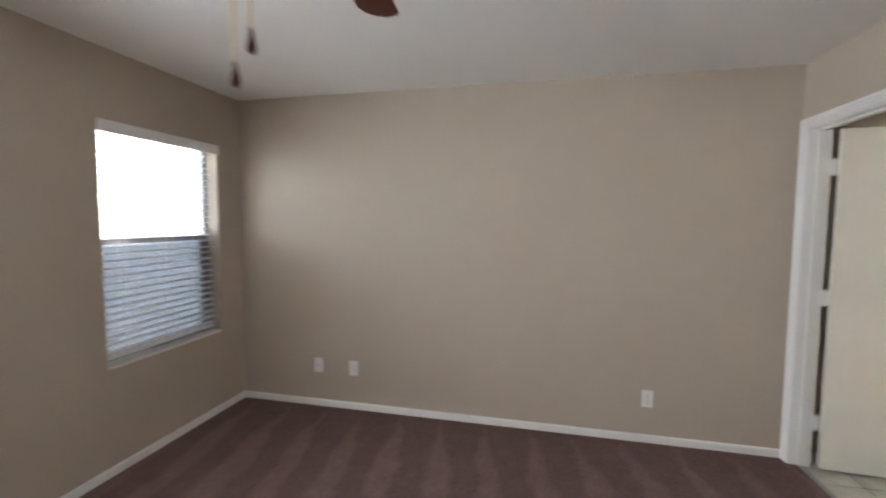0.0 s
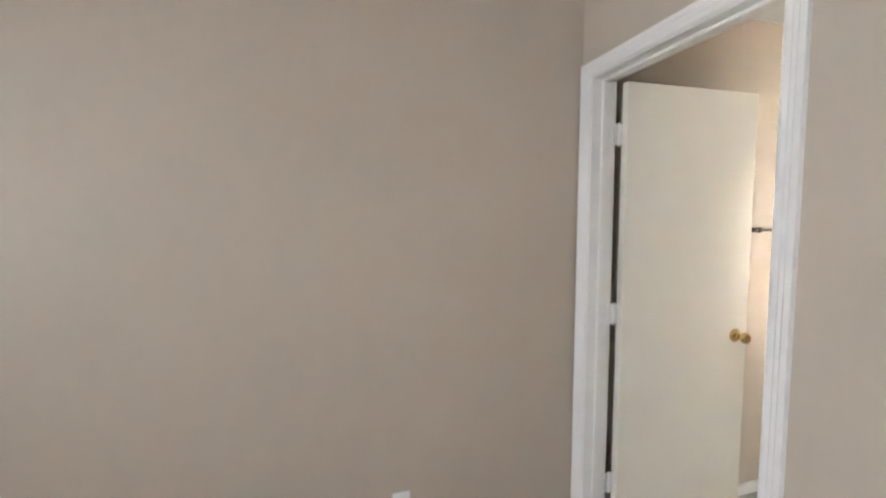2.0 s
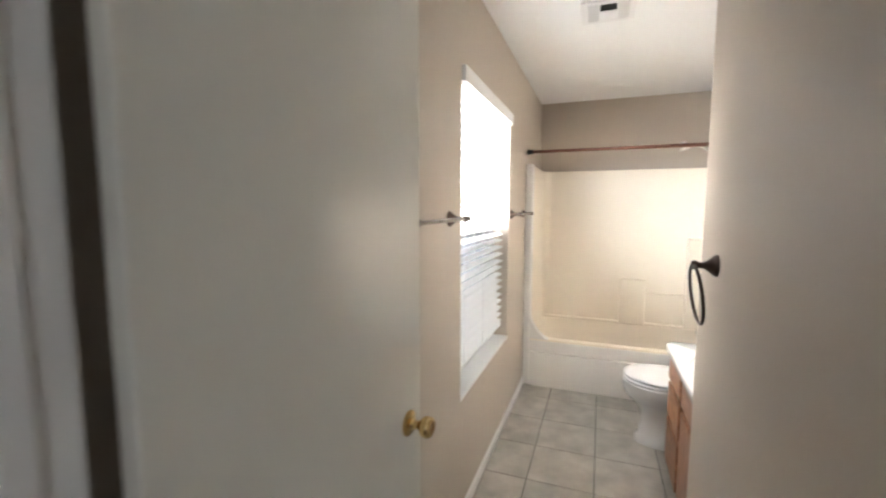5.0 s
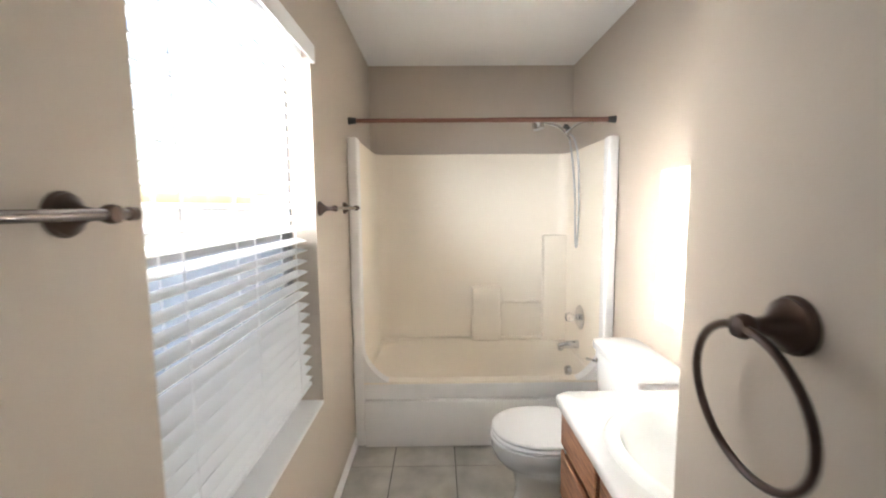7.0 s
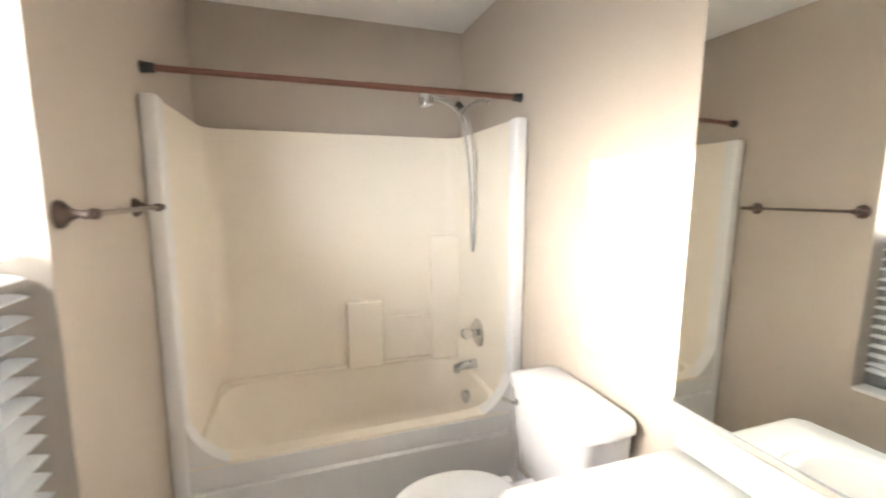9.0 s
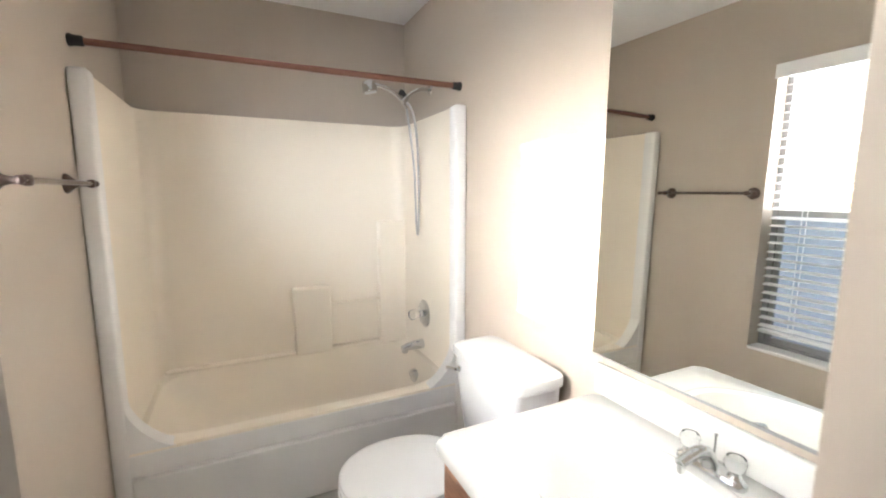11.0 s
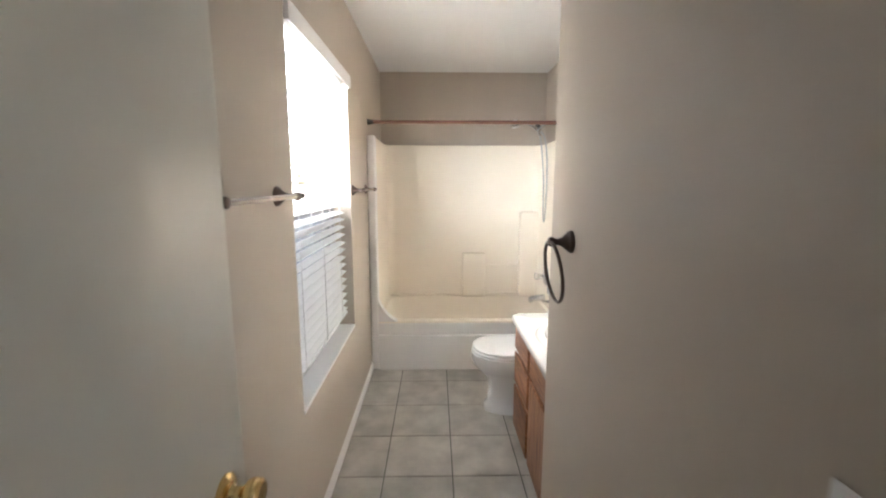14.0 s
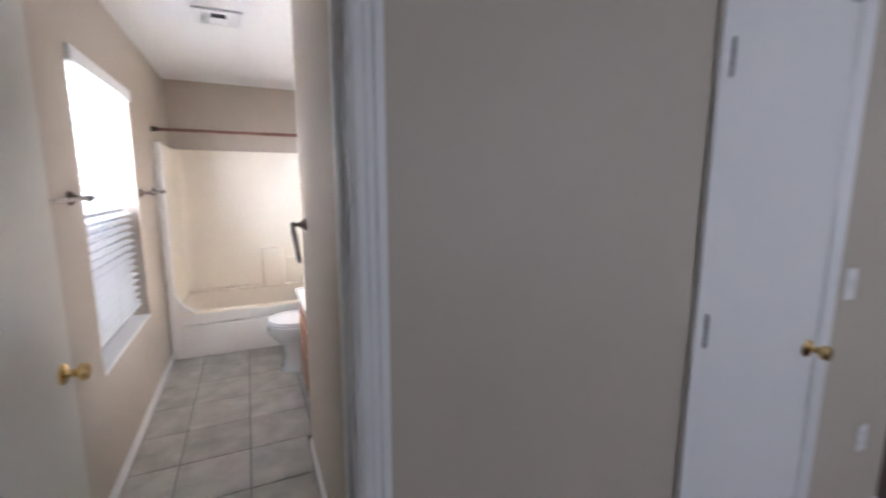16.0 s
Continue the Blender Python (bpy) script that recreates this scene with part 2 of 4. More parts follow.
def arc(a, b, c, n=8):
    """Points of a smooth curve from a to c, bent towards b."""
    a, b, c = Vector(a), Vector(b), Vector(c)
    return [a * (1 - t) ** 2 + b * 2 * t * (1 - t) + c * t * t for t in (i / n for i in range(n + 1))]


def thing(name, place, label, category, group=""):
    ob = new(name)
    ob.empty_display_size = 0.05
    ob.location = place
    bpy.context.view_layer.update()
    return tagged(ob, label, category, group)


def structure(name, bm, mat, label, category, smooth=False):
    return tagged(finish(name, bm, mat, smooth=smooth), label, category, kind="structure")


# ---- the plan ----
NORTH, WEST, SOUTH, EAST = 2.735, -2.40, -1.70, 5.593
PART0, PART1 = 1.51, 1.625          # partition between bedroom and bathroom
CORR = 1.832                        # corridor wall of the bathroom
ALC = 1.222                         # wall behind vanity, toilet and tub end
NOSE = 3.055                        # end of the corridor wall
HIGH = 2.44
WIN = (3.11, 4.125, 0.575, 2.05)    # bathroom window
BWIN = (1.61, 2.49, 0.625, 2.04)    # bedroom window
BWIN_ADDED = (-1.27, 0.03, 0.625, 2.04)  # unseen window added behind the walker to light the bedroom
BDOOR = (1.895, 2.68, 2.06)         # rough opening of the bathroom door
CDOOR = (0.252, 0.921, 2.06)        # rough opening of the closet door
TUB = 4.75


def pieces(*spans):
    bm = bmesh.new()
    for a, b in spans:
        box(bm, a, b)
    return bm


structure("ground", pieces(((-900, -900, -0.35), (900, 900, -0.25))), GROUND, "pale dry gravel ground around the house", "ground")
structure("floor_bedroom", pieces(((WEST - 0.15, SOUTH - 0.15, -0.1), (1.57, NORTH, 0.008)), ((1.57, SOUTH - 0.15, -0.1), (2.92, 1.73, 0.008))), CARPET,
          "dark brown cut-pile carpet with vacuum strokes", "carpet floor")
tile_floor = structure("floor_bathroom", pieces(((1.57, 1.735, -0.1), (EAST, NORTH, -0.004)), ((2.92, ALC - 0.1, -0.1), (EAST, 1.735, -0.004))), GROUT,
                       "grey ceramic tile floor with dark grout", "tile floor")
x0, x1, z0, z1 = WIN
wall_n = structure("wall_north", pieces(((WEST - 0.15, NORTH, -0.3), (x0, NORTH + 0.15, 2.6)), ((x1, NORTH, -0.3), (EAST + 0.15, NORTH + 0.15, 2.6)),
                   ((x0, NORTH, -0.3), (x1, NORTH + 0.15, z0)), ((x0, NORTH, z1), (x1, NORTH + 0.15, 2.6))), WALL, "smooth tan painted wall with a window opening", "wall")
y0, y1, z0, z1 = BWIN
v0, v1 = BWIN_ADDED[0], BWIN_ADDED[1]
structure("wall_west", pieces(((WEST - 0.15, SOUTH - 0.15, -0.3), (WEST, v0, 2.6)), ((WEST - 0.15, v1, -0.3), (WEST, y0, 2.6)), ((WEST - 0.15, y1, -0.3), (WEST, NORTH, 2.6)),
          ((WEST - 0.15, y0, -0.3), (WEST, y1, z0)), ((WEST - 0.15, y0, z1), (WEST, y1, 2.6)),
          ((WEST - 0.15, v0, -0.3), (WEST, v1, z0)), ((WEST - 0.15, v0, z1), (WEST, v1, 2.6))), WALL, "tan painted bedroom wall with a window opening and an added unseen one", "wall")
structure("wall_south", pieces(((WEST, SOUTH - 0.15, -0.3), (NOSE, SOUTH, 2.6))), WALL, "plain tan painted bedroom wall", "wall")
structure("wall_partition", pieces(((PART0, BDOOR[1], 0), (PART1, NORTH, HIGH)), ((PART0, BDOOR[0], BDOOR[2]), (PART1, BDOOR[1], HIGH)),
          ((PART0, CDOOR[1], 0), (PART1, BDOOR[0], HIGH)), ((PART0, CDOOR[0], CDOOR[2]), (PART1, CDOOR[1], HIGH)),
          ((PART0, -0.46, 0), (PART1, CDOOR[0], HIGH))), WALL, "tan painted partition wall with two door openings", "wall")
structure("wall_hall", pieces(((PART1, -0.46, 0), (2.92, -0.345, HIGH))), WALL, "tan painted wall beside the hall", "wall")
structure("wall_corridor", pieces(((PART1, 1.73, 0), (2.92, CORR, HIGH))), WALL, "tan painted wall beside the bathroom entry", "wall")
structure("wall_closet", pieces(((2.92, SOUTH, 0), (NOSE, CORR, HIGH))), WALL, "tan painted wall that ends beside the vanity", "wall")
structure("wall_alcove", pieces(((NOSE, ALC - 0.115, 0), (EAST, ALC, HIGH))), WALL, "tan painted wall behind vanity and toilet", "wall")
structure("wall_east", pieces(((EAST, ALC - 0.115, -0.3), (EAST + 0.15, NORTH, 2.6))), WALL, "tan painted wall above the tub surround", "wall")
structure("ceiling", pieces(((WEST, SOUTH, HIGH), (EAST, NORTH, HIGH + 0.16))), CEIL, "white textured ceiling", "ceiling")


def skirting(name, a, b, inward, label="low white painted baseboard"):
    """A baseboard from a to b on the floor, with a rounded top; inward: the way out of the wall."""
    a, b, n = Vector((*a, 0)), Vector((*b, 0)), Vector((*inward, 0))
    prof = [(0.0, 0.0), (0.012, 0.0), (0.012, 0.042), (0.010, 0.052), (0.005, 0.058), (0.0, 0.060)]
    bm = bmesh.new()
    loft(bm, [[p + n * (d + 0.0005) + Vector((0, 0, h)) for d, h in prof] for p in (a, b)])
    structure(name, bm, TRIM, label, "baseboard")


skirting("baseboard_1", (WEST, NORTH), (PART0 - 0.014, NORTH), (0, -1))
skirting("baseboard_2", (WEST, SOUTH), (WEST, NORTH - 0.0125), (1, 0))
skirting("baseboard_3", (PART0, CDOOR[1] + 0.05), (PART0, BDOOR[0] - 0.045), (-1, 0))
skirting("baseboard_4", (PART0, -0.46), (PART0, CDOOR[0] - 0.05), (-1, 0))
skirting("baseboard_5", (PART1 + 0.014, NORTH), (TUB, NORTH), (0, -1))
skirting("baseboard_6", (PART1 + 0.07, CORR), (NOSE, CORR), (0, 1))
skirting("baseboard_7", (WEST + 0.0125, SOUTH), (NOSE, SOUTH), (0, 1))
skirting("baseboard_8", (3.86, ALC), (TUB, ALC), (0, 1))


# ---- doors ----
def casing(name, side, inward, lo, hi, top, parent):
    """Moulded casing round an opening in a wall of constant x: two legs and a head with mitred corners."""
    prof = [(0.0, 0.0), (0.006, 0.0), (0.010, 0.008), (0.010, 0.020), (0.013, 0.026), (0.013, 0.036), (0.017, 0.042), (0.017, 0.057), (0.0, 0.057)]
    def rim(corner):
        y, z, sy, sz = corner
        return [Vector((side + inward * (d + 0.0005), y + sy * w, z + sz * w)) for d, w in prof]
    for nm, a, b in (("casing_leg", (lo, 0, -1, 0), (lo, top, -1, 1)), ("casing_head", (lo, top, -1, 1), (hi, top, 1, 1)), ("casing_leg", (hi, top, 1, 1), (hi, 0, 1, 0))):
        part(nm, loft(bmesh.new(), [rim(a), rim(b)]), TRIM, parent, smooth=False)


def knob(parent, base, way, mat=BRASS):
    """A turned door knob on a rose, standing out along way."""
    m = Matrix.Translation(base) @ Vector(way).to_track_quat("Z", "Y").to_matrix().to_4x4()
    k = part("door_knob", turned([(0.0, 0), (0.032, 0), (0.032, 0.004), (0.027, 0.009), (0.014, 0.012), (0.011, 0.020), (0.011, 0.030), (0.016, 0.036),
                                  (0.024, 0.042), (0.0265, 0.052), (0.024, 0.062), (0.019, 0.066), (0.016, 0.0665), (0.0, 0.064)], m), mat, parent, "polished brass knob")
    return k


def hinge(parent, place, height=0.089, mat=TRIM, flat=(1, 0, 0), label="hinge painted white"):
    """Butt hinge: a knuckled barrel and two leaves."""
    bm = bmesh.new()
    x, y, z = place
    for i in range(5):
        h0 = z - height / 2 + i * height / 5
        turned([(0.0055, h0 + 0.0007), (0.0062, h0 + 0.002), (0.0062, h0 + height / 5 - 0.002), (0.0055, h0 + height / 5 - 0.0007)], Matrix.Translation((x, y, 0)), 10, bm)
    turned([(0.004, z - height / 2 - 0.006), (0.004, z + height / 2 + 0.006)], Matrix.Translation((x, y, 0)), 8, bm)
    f = Vector(flat)
    for s in (-1, 1) if f.length else ():
        p = Vector((x, y, z)) + f * s * 0.017
        side = Vector((-f.y, f.x, 0)) * 0.0015
        box(bm, p - f * 0.013 - side - Vector((0, 0, height / 2)), p + f * 0.013 + side + Vector((0, 0, height / 2)))
    part("hinge", bm, mat, parent, label)


def door_leaf_mesh(width, height, thick):
    return boxed((0, -thick, 0), (width, 0, height), 0.003, 2)


# bathroom door: open against the window wall
door1 = tagged(new("door_1"), "cream flush bathroom door standing open, white casing", "door", kind="structure")
door1.location = (PART1, 2.66, 0)
bpy.context.view_layer.update()
J0, J1, JT = BDOOR[0] + 0.019, BDOOR[1] - 0.019, BDOOR[2] - 0.017
for nm, a, b in (("jamb", (PART0 - 0.002, BDOOR[0] + 0.001, 0.003), (PART1 + 0.002, J0, JT)), ("jamb", (PART0 - 0.002, J1, 0.003), (PART1 + 0.002, BDOOR[1] - 0.001, JT)),
                 ("jamb_head", (PART0 - 0.002, BDOOR[0] + 0.001, JT), (PART1 + 0.002, BDOOR[1] - 0.001, BDOOR[2] - 0.001)),
                 ("door_stop", (PART0 + 0.045, J0, 0.01), (PART0 + 0.075, J0 + 0.011, JT)), ("door_stop", (PART0 + 0.045, J1 - 0.011, 0.01), (PART0 + 0.075, J1, JT)),
                 ("door_stop", (PART0 + 0.045, J0 + 0.011, JT - 0.011), (PART0 + 0.075, J1 - 0.011, JT))):
    part(nm, boxed(a, b, 0.0015, 1), TRIM, door1, smooth=False)
casing("casing", PART0, -1, J0 - 0.006, J1 + 0.006, JT + 0.006, door1)
casing("casing", PART1, 1, J0 - 0.006, J1 + 0.006, JT + 0.006, door1)
leaf_pose = pose(1.650, 2.664, 0.014, 0, 0, -2.5)
leaf = part("leaf", boxed((0.010, -0.036, 0), (0.702, 0, 2.022), 0.003, 2, leaf_pose), DOOR, door1, "cream flush leaf with smooth semi-gloss paint", smooth=False)
knob(leaf, leaf_pose @ Vector((0.632, -0.036, 0.905)), leaf_pose.to_3x3() @ Vector((0, -1, 0)))
knob(leaf, leaf_pose @ Vector((0.632, 0.0, 0.905)), leaf_pose.to_3x3() @ Vector((0, 1, 0)))
part("latch_plate", boxed((0.7005, -0.030, 0.875), (0.7035, -0.006, 0.935), 0.001, 1, leaf_pose), BRASS, leaf, "small brass latch plate")
for hz in (1.82, 1.052, 0.288):
    hinge(door1, (1.638, 2.650, hz))
part("threshold", boxed((1.555, J0, -0.002), (1.590, J1, 0.010), 0.004, 2), ALU, door1, "thin metal carpet strip")

# closet door: closed, hinged on the bedroom side
door2 = tagged(new("door_2"), "white flush closet door, closed, with brass knob", "door", kind="structure")
door2.location = (PART0, CDOOR[1], 0)
bpy.context.view_layer.update()
K0, K1 = CDOOR[0] + 0.019, CDOOR[1] - 0.019
for nm, a, b in (("jamb", (PART0 - 0.002, CDOOR[0] + 0.001, 0.009), (PART1 + 0.002, K0, JT)), ("jamb", (PART0 - 0.002, K1, 0.009), (PART1 + 0.002, CDOOR[1] - 0.001, JT)),
                 ("jamb_head", (PART0 - 0.002, CDOOR[0] + 0.001, JT), (PART1 + 0.002, CDOOR[1] - 0.001, BDOOR[2] - 0.001)),
                 ("door_stop", (PART0 + 0.045, K0, 0.01), (PART0 + 0.075, K0 + 0.011, JT)), ("door_stop", (PART0 + 0.045, K1 - 0.011, 0.01), (PART0 + 0.075, K1, JT))):
    part(nm, boxed(a, b, 0.0015, 1), TRIM, door2, smooth=False)
casing("casing", PART0, -1, K0 - 0.006, K1 + 0.006, JT + 0.006, door2)
leaf2_pose = pose(PART0 - 0.001, K1 - 0.003, 0.018, 0, 0, -90)
leaf2 = part("leaf", boxed((0, 0, 0), (K1 - K0 - 0.006, 0.035, 2.018), 0.003, 2, leaf2_pose), TRIM, door2, "white flush leaf", smooth=False)
knob(leaf2, leaf2_pose @ Vector((K1 - K0 - 0.052, 0.0, 0.885)), leaf2_pose.to_3x3() @ Vector((0, -1, 0)))
for hz in (1.80, 1.052, 0.288):
    hinge(door2, (PART0 - 0.0075, K1 - 0.001, hz), mat=ALU, flat=(0, 0, 0), label="bare steel hinge")


# ---- windows and blinds ----
def window(name, m, wide, z0, z1, rail, label):
    """A single-hung metal window in the outer half of its opening. m takes (along, out, up) to the world; out is towards the outside."""
    w = tagged(new(name), label, "window", kind="structure")
    w.matrix_world = m
    bpy.context.view_layer.update()

    def p(nm, a, b, mat, bevel=0.002, parent=w, lab=""):
        return part(nm, boxed(a, b, bevel, 1, m), mat, parent, lab, smooth=False)
    o0, o1 = 0.100, 0.146
    p("window_frame", (0.001, o0, z0 + 0.001), (0.030, o1, z1 - 0.001), ALU)
    p("window_frame", (wide - 0.030, o0, z0 + 0.001), (wide - 0.001, o1, z1 - 0.001), ALU)
    p("window_frame", (0.030, o0, z1 - 0.030), (wide - 0.030, o1, z1 - 0.001), ALU)
    p("window_frame", (0.030, o0, z0 + 0.001), (wide - 0.030, o1, z0 + 0.032), ALU)
    p("meeting_rail", (0.030, o0 + 0.006, rail - 0.020), (wide - 0.030, o1 - 0.006, rail + 0.020), ALU)
    for s in (0.030, wide - 0.055):
        p("sash_stile", (s, o0 + 0.008, z0 + 0.032), (s + 0.025, o0 + 0.030, rail - 0.020), ALU)
    p("sash_rail", (0.055, o0 + 0.008, z0 + 0.032), (wide - 0.055, o0 + 0.030, z0 + 0.062), ALU)
    up = p("pane", (0.030, o1 - 0.022, rail + 0.020), (wide - 0.030, o1 - 0.018, z1 - 0.030), GLASS, 0)
    low = p("pane", (0.055, o0 + 0.016, z0 + 0.062), (wide - 0.055, o0 + 0.020, rail - 0.020), GLASS, 0)
    up.visible_shadow = low.visible_shadow = False
    p("insect_screen", (0.030, o1 - 0.006, z0 + 0.032), (wide - 0.030, o1 - 0.0045, rail - 0.02), SCREEN, 0, lab="fine grey insect screen over the lower sash")
    p("latch", (wide / 2 - 0.03, o0 - 0.006, rail + 0.004), (wide / 2 + 0.03, o0 + 0.006, rail + 0.016), ALU, 0.003)
    p("window_sill", (0.001, -0.004, z0 + 0.001), (wide - 0.001, o0, z0 + 0.018), TRIM, 0.003, lab="white painted sill board")
    return w


def blind(name, m, wide, z0, z1, tilt_up, tilt_low, split, label):
    """A two-inch horizontal blind with valance, head rail, slats, ladder cords and bottom rail."""
    b = thing(name, m @ Vector((wide / 2, 0.03, z1)), label, "window blind")

    def p(nm, bm, mat, lab="", smooth=False):
        bmesh.ops.transform(bm, matrix=m, verts=bm.verts)
        return part(nm, bm, mat, b, lab, smooth)
    p("head_rail", boxed((0.012, 0.030, z1 - 0.048), (wide - 0.012, 0.088, z1 - 0.004), 0.002, 1), SLAT)
    p("valance", boxed((-0.004, -0.020, z1 - 0.066), (wide + 0.004, -0.010, z1 + 0.002), 0.003, 2), SLAT, "white valance board")
    for s in (-0.004, wide - 0.006):
        p("valance_return", boxed((s, -0.010, z1 - 0.066), (s + 0.010, -0.001, z1 + 0.002), 0.002, 1), SLAT)
    bm = bmesh.new()
    depth, n = 0.050, 6
    ends = []
    for xx in (0.020, wide - 0.022):
        ends.append([Vector((xx, -depth / 2 + depth * i / n, 0.0030 * (1 - (2 * i / n - 1) ** 2))) for i in range(n + 1)] +
                    [Vector((xx, depth / 2 - depth * i / n, -0.0028 + 0.0030 * (1 - (1 - 2 * i / n) ** 2))) for i in range(n + 1)])
    loft(bm, ends)
    bmesh.ops.recalc_face_normals(bm, faces=bm.faces)
    me = bpy.data.meshes.new("slat")
    bm.to_mesh(me)
    bm.free()
    me.materials.append(SLAT)
    pitch = 0.0445
    low = z0 + 0.085
    k = int((z1 - 0.075 - low) / pitch)
    rng = random.Random(5)
    for i in range(k + 1):
        h = low + i * pitch
        t = tilt_up if h > split else tilt_low
        sl = new("slat", me)
        sl.parent = b
        sl.matrix_parent_inverse = b.matrix_world.inverted()
        sl.matrix_world = m @ pose(0, 0.060, h, t + rng.uniform(-0.9, 0.9), rng.uniform(-0.15, 0.15), 0)
    p("bottom_rail", boxed((0.020, 0.036, z0 + 0.045), (wide - 0.022, 0.084, z0 + 0.062), 0.004, 2), SLAT)
    for s in (0.16, wide / 2, wide - 0.16):
        for o in (0.0335, 0.0865):
            p("ladder_cord", tube([(s, o, z0 + 0.06), (s, o, z1 - 0.05)], 0.0018, 6), SLAT)
    p("tilt_wand", tube([(0.10, -0.004, z1 - 0.10), (0.10, -0.005, z1 - 0.70)], 0.004, 6), ACRYLIC, "clear tilt wand")
    return b


WIN_M = Matrix(((1, 0, 0, WIN[0]), (0, 1, 0, NORTH), (0, 0, 1, 0), (0, 0, 0, 1)))
BWIN_M = Matrix(((0, -1, 0, WEST), (1, 0, 0, BWIN[0]), (0, 0, 1, 0), (0, 0, 0, 1)))
window("window_1", WIN_M, WIN[1] - WIN[0], WIN[2], WIN[3], 1.315, "grey metal single-hung bathroom window in sunlight")
window("window_2", BWIN_M, BWIN[1] - BWIN[0], BWIN[2], BWIN[3], 1.36, "grey metal single-hung bedroom window")
# never in view: added only so that daylight reaches the bedroom walls
BWIN_ADDED_M = Matrix.Translation((0, BWIN_ADDED[0] - BWIN[0], 0)) @ BWIN_M
window("window_added", BWIN_ADDED_M, BWIN_ADDED[1] - BWIN_ADDED[0], BWIN_ADDED[2], BWIN_ADDED[3], 1.36, "wide grey metal single-hung window, added unseen to light the bedroom")
blind("window_blind", WIN_M, WIN[1] - WIN[0], WIN[2] + 0.05, WIN[3], 15.0, 7.0, 1.28, "white slatted blind hanging open in the sunny window")
blind("window_blind", BWIN_M, BWIN[1] - BWIN[0], BWIN[2], BWIN[3], 4.0, 6.0, 1.34, "white slatted blind hanging open in the bedroom window")


# ---- bathroom: tub and surround ----
def tub_and_surround():
    t = thing("bathtub", (TUB, (ALC + NORTH) / 2, 0), "bone fibreglass one-piece tub and shower surround", "bathtub")
    lo, hi, back = ALC + 0.003, NORTH - 0.003, EAST - 0.003
    cy, rim = (lo + hi) / 2, 0.395
    # apron with a recessed panel below the rim
    bm = bmesh.new()
    box(bm, (TUB + 0.012, lo, 0.002), (TUB + 0.05, hi, 0.29), 0.003, 1)
    box(bm, (TUB - 0.014, lo + 0.06, 0.004), (TUB + 0.022, hi - 0.06, 0.286), 0.006, 3)
    part("apron", bm, FIBRE_W, t, "off-white apron panel", smooth=False)
    bm = bmesh.new()
    box(bm, (TUB, lo, 0.292), (TUB + 0.05, hi, 0.385), 0.008, 3)
    part("apron_band", bm, FIBRE_W, t, "off-white band under the rim", smooth=False)
    # basin: rim down into a rounded bowl
    bm = bmesh.new()
    cx, a, b = (TUB + 0.085 + back - 0.06) / 2, (back - 0.06 - TUB - 0.085) / 2, (hi - lo) / 2 - 0.075
    mx, ma = (TUB + back) / 2, (back - TUB) / 2
    rings = [oval(mx, cy, rim - 0.012, ma, (hi - lo) / 2, 72, 40, math.pi / 4), oval(mx, cy, rim, ma - 0.004, (hi - lo) / 2 - 0.004, 72, 40, math.pi / 4),
             oval(cx, cy, rim + 0.001, a + 0.02, b + 0.02, 72, 7, math.pi / 4), oval(cx, cy, rim - 0.010, a, b, 72, 6, math.pi / 4),
             oval(cx, cy, rim - 0.15, a - 0.03, b - 0.05, 72, 5, math.pi / 4), oval(cx, cy, 0.10, a - 0.06, b - 0.11, 72, 4.5, math.pi / 4),
             oval(cx, cy, 0.062, a - 0.10, b - 0.16, 72, 4, math.pi / 4), oval(cx, cy, 0.055, a - 0.2, b - 0.3, 72, 3, math.pi / 4)]
    loft(bm, rings, cap0=False)
    part("basin", bm, FIBRE, t, "bone basin with rounded ends")
    # surround: a wall that runs round three sides with rounded inner corners
    inner, top = [], 1.795
    r, d = 0.075, 0.052
    xb, ya, yb = back - d, lo + d, hi - d
    inner.append(Vector((TUB + 0.03, yb, 0)))
    for i in range(9):
        g = math.pi / 2 * i / 8
        inner.append(Vector((xb - r + r * math.sin(g), yb - r + r * math.cos(g), 0)))
    for i in range(9):
        g = math.pi / 2 * i / 8
        inner.append(Vector((xb - r + r * math.cos(g), ya + r - r * math.sin(g), 0)))
    inner.append(Vector((TUB + 0.03, ya, 0)))
    bm = bmesh.new()
    k = len(inner)
    def off(i, dist):
        p0, p1 = inner[max(i - 1, 0)], inner[min(i + 1, k - 1)]
        way = (p1 - p0).normalized()
        return inner[i] + Vector((-way.y, way.x, 0)) * dist
    rows = []
    for z, dist in ((rim - 0.004, 0.0), (0.9, 0.002), (top - 0.012, 0.004), (top - 0.003, 0.007), (top, 0.013), (top, 0.045)):
        rows.append([off(i, dist) + Vector((0, 0, z)) for i in range(k)])
    loft(bm, rows, False, False, closed=False)
    part("surround_wall", bm, FIBRE, t, "bone fibreglass wall panel with rounded corners")
    # upright front posts
    for yy in (lo, hi - 0.058):
        bm = boxed((TUB - 0.004, yy, 0.002), (TUB + 0.075, yy + 0.058, 1.798), 0.012, 3)
        part("front_post", bm, FIBRE_W, t, "off-white rounded upright flange")
    # gussets where post and rim meet
    for s, yy in ((1, lo + 0.056), (-1, hi - 0.056)):
        bm = bmesh.new()
        prof = [Vector((0, 0, 0))] + [Vector((0, 0.155 * (1 - math.sin(g)) ** 0.8, 0.185 * (1 - math.cos(g)) ** 0.8)) for g in (math.pi / 2 * i / 10 for i in range(11))]
        loft(bm, [[Vector((xx, yy + s * q.y, rim - 0.003 + q.z)) for q in prof] for xx in (TUB + 0.001, TUB + 0.07)])
        part("gusset", bm, FIBRE_W, t, "off-white curved corner gusset", smooth=False)
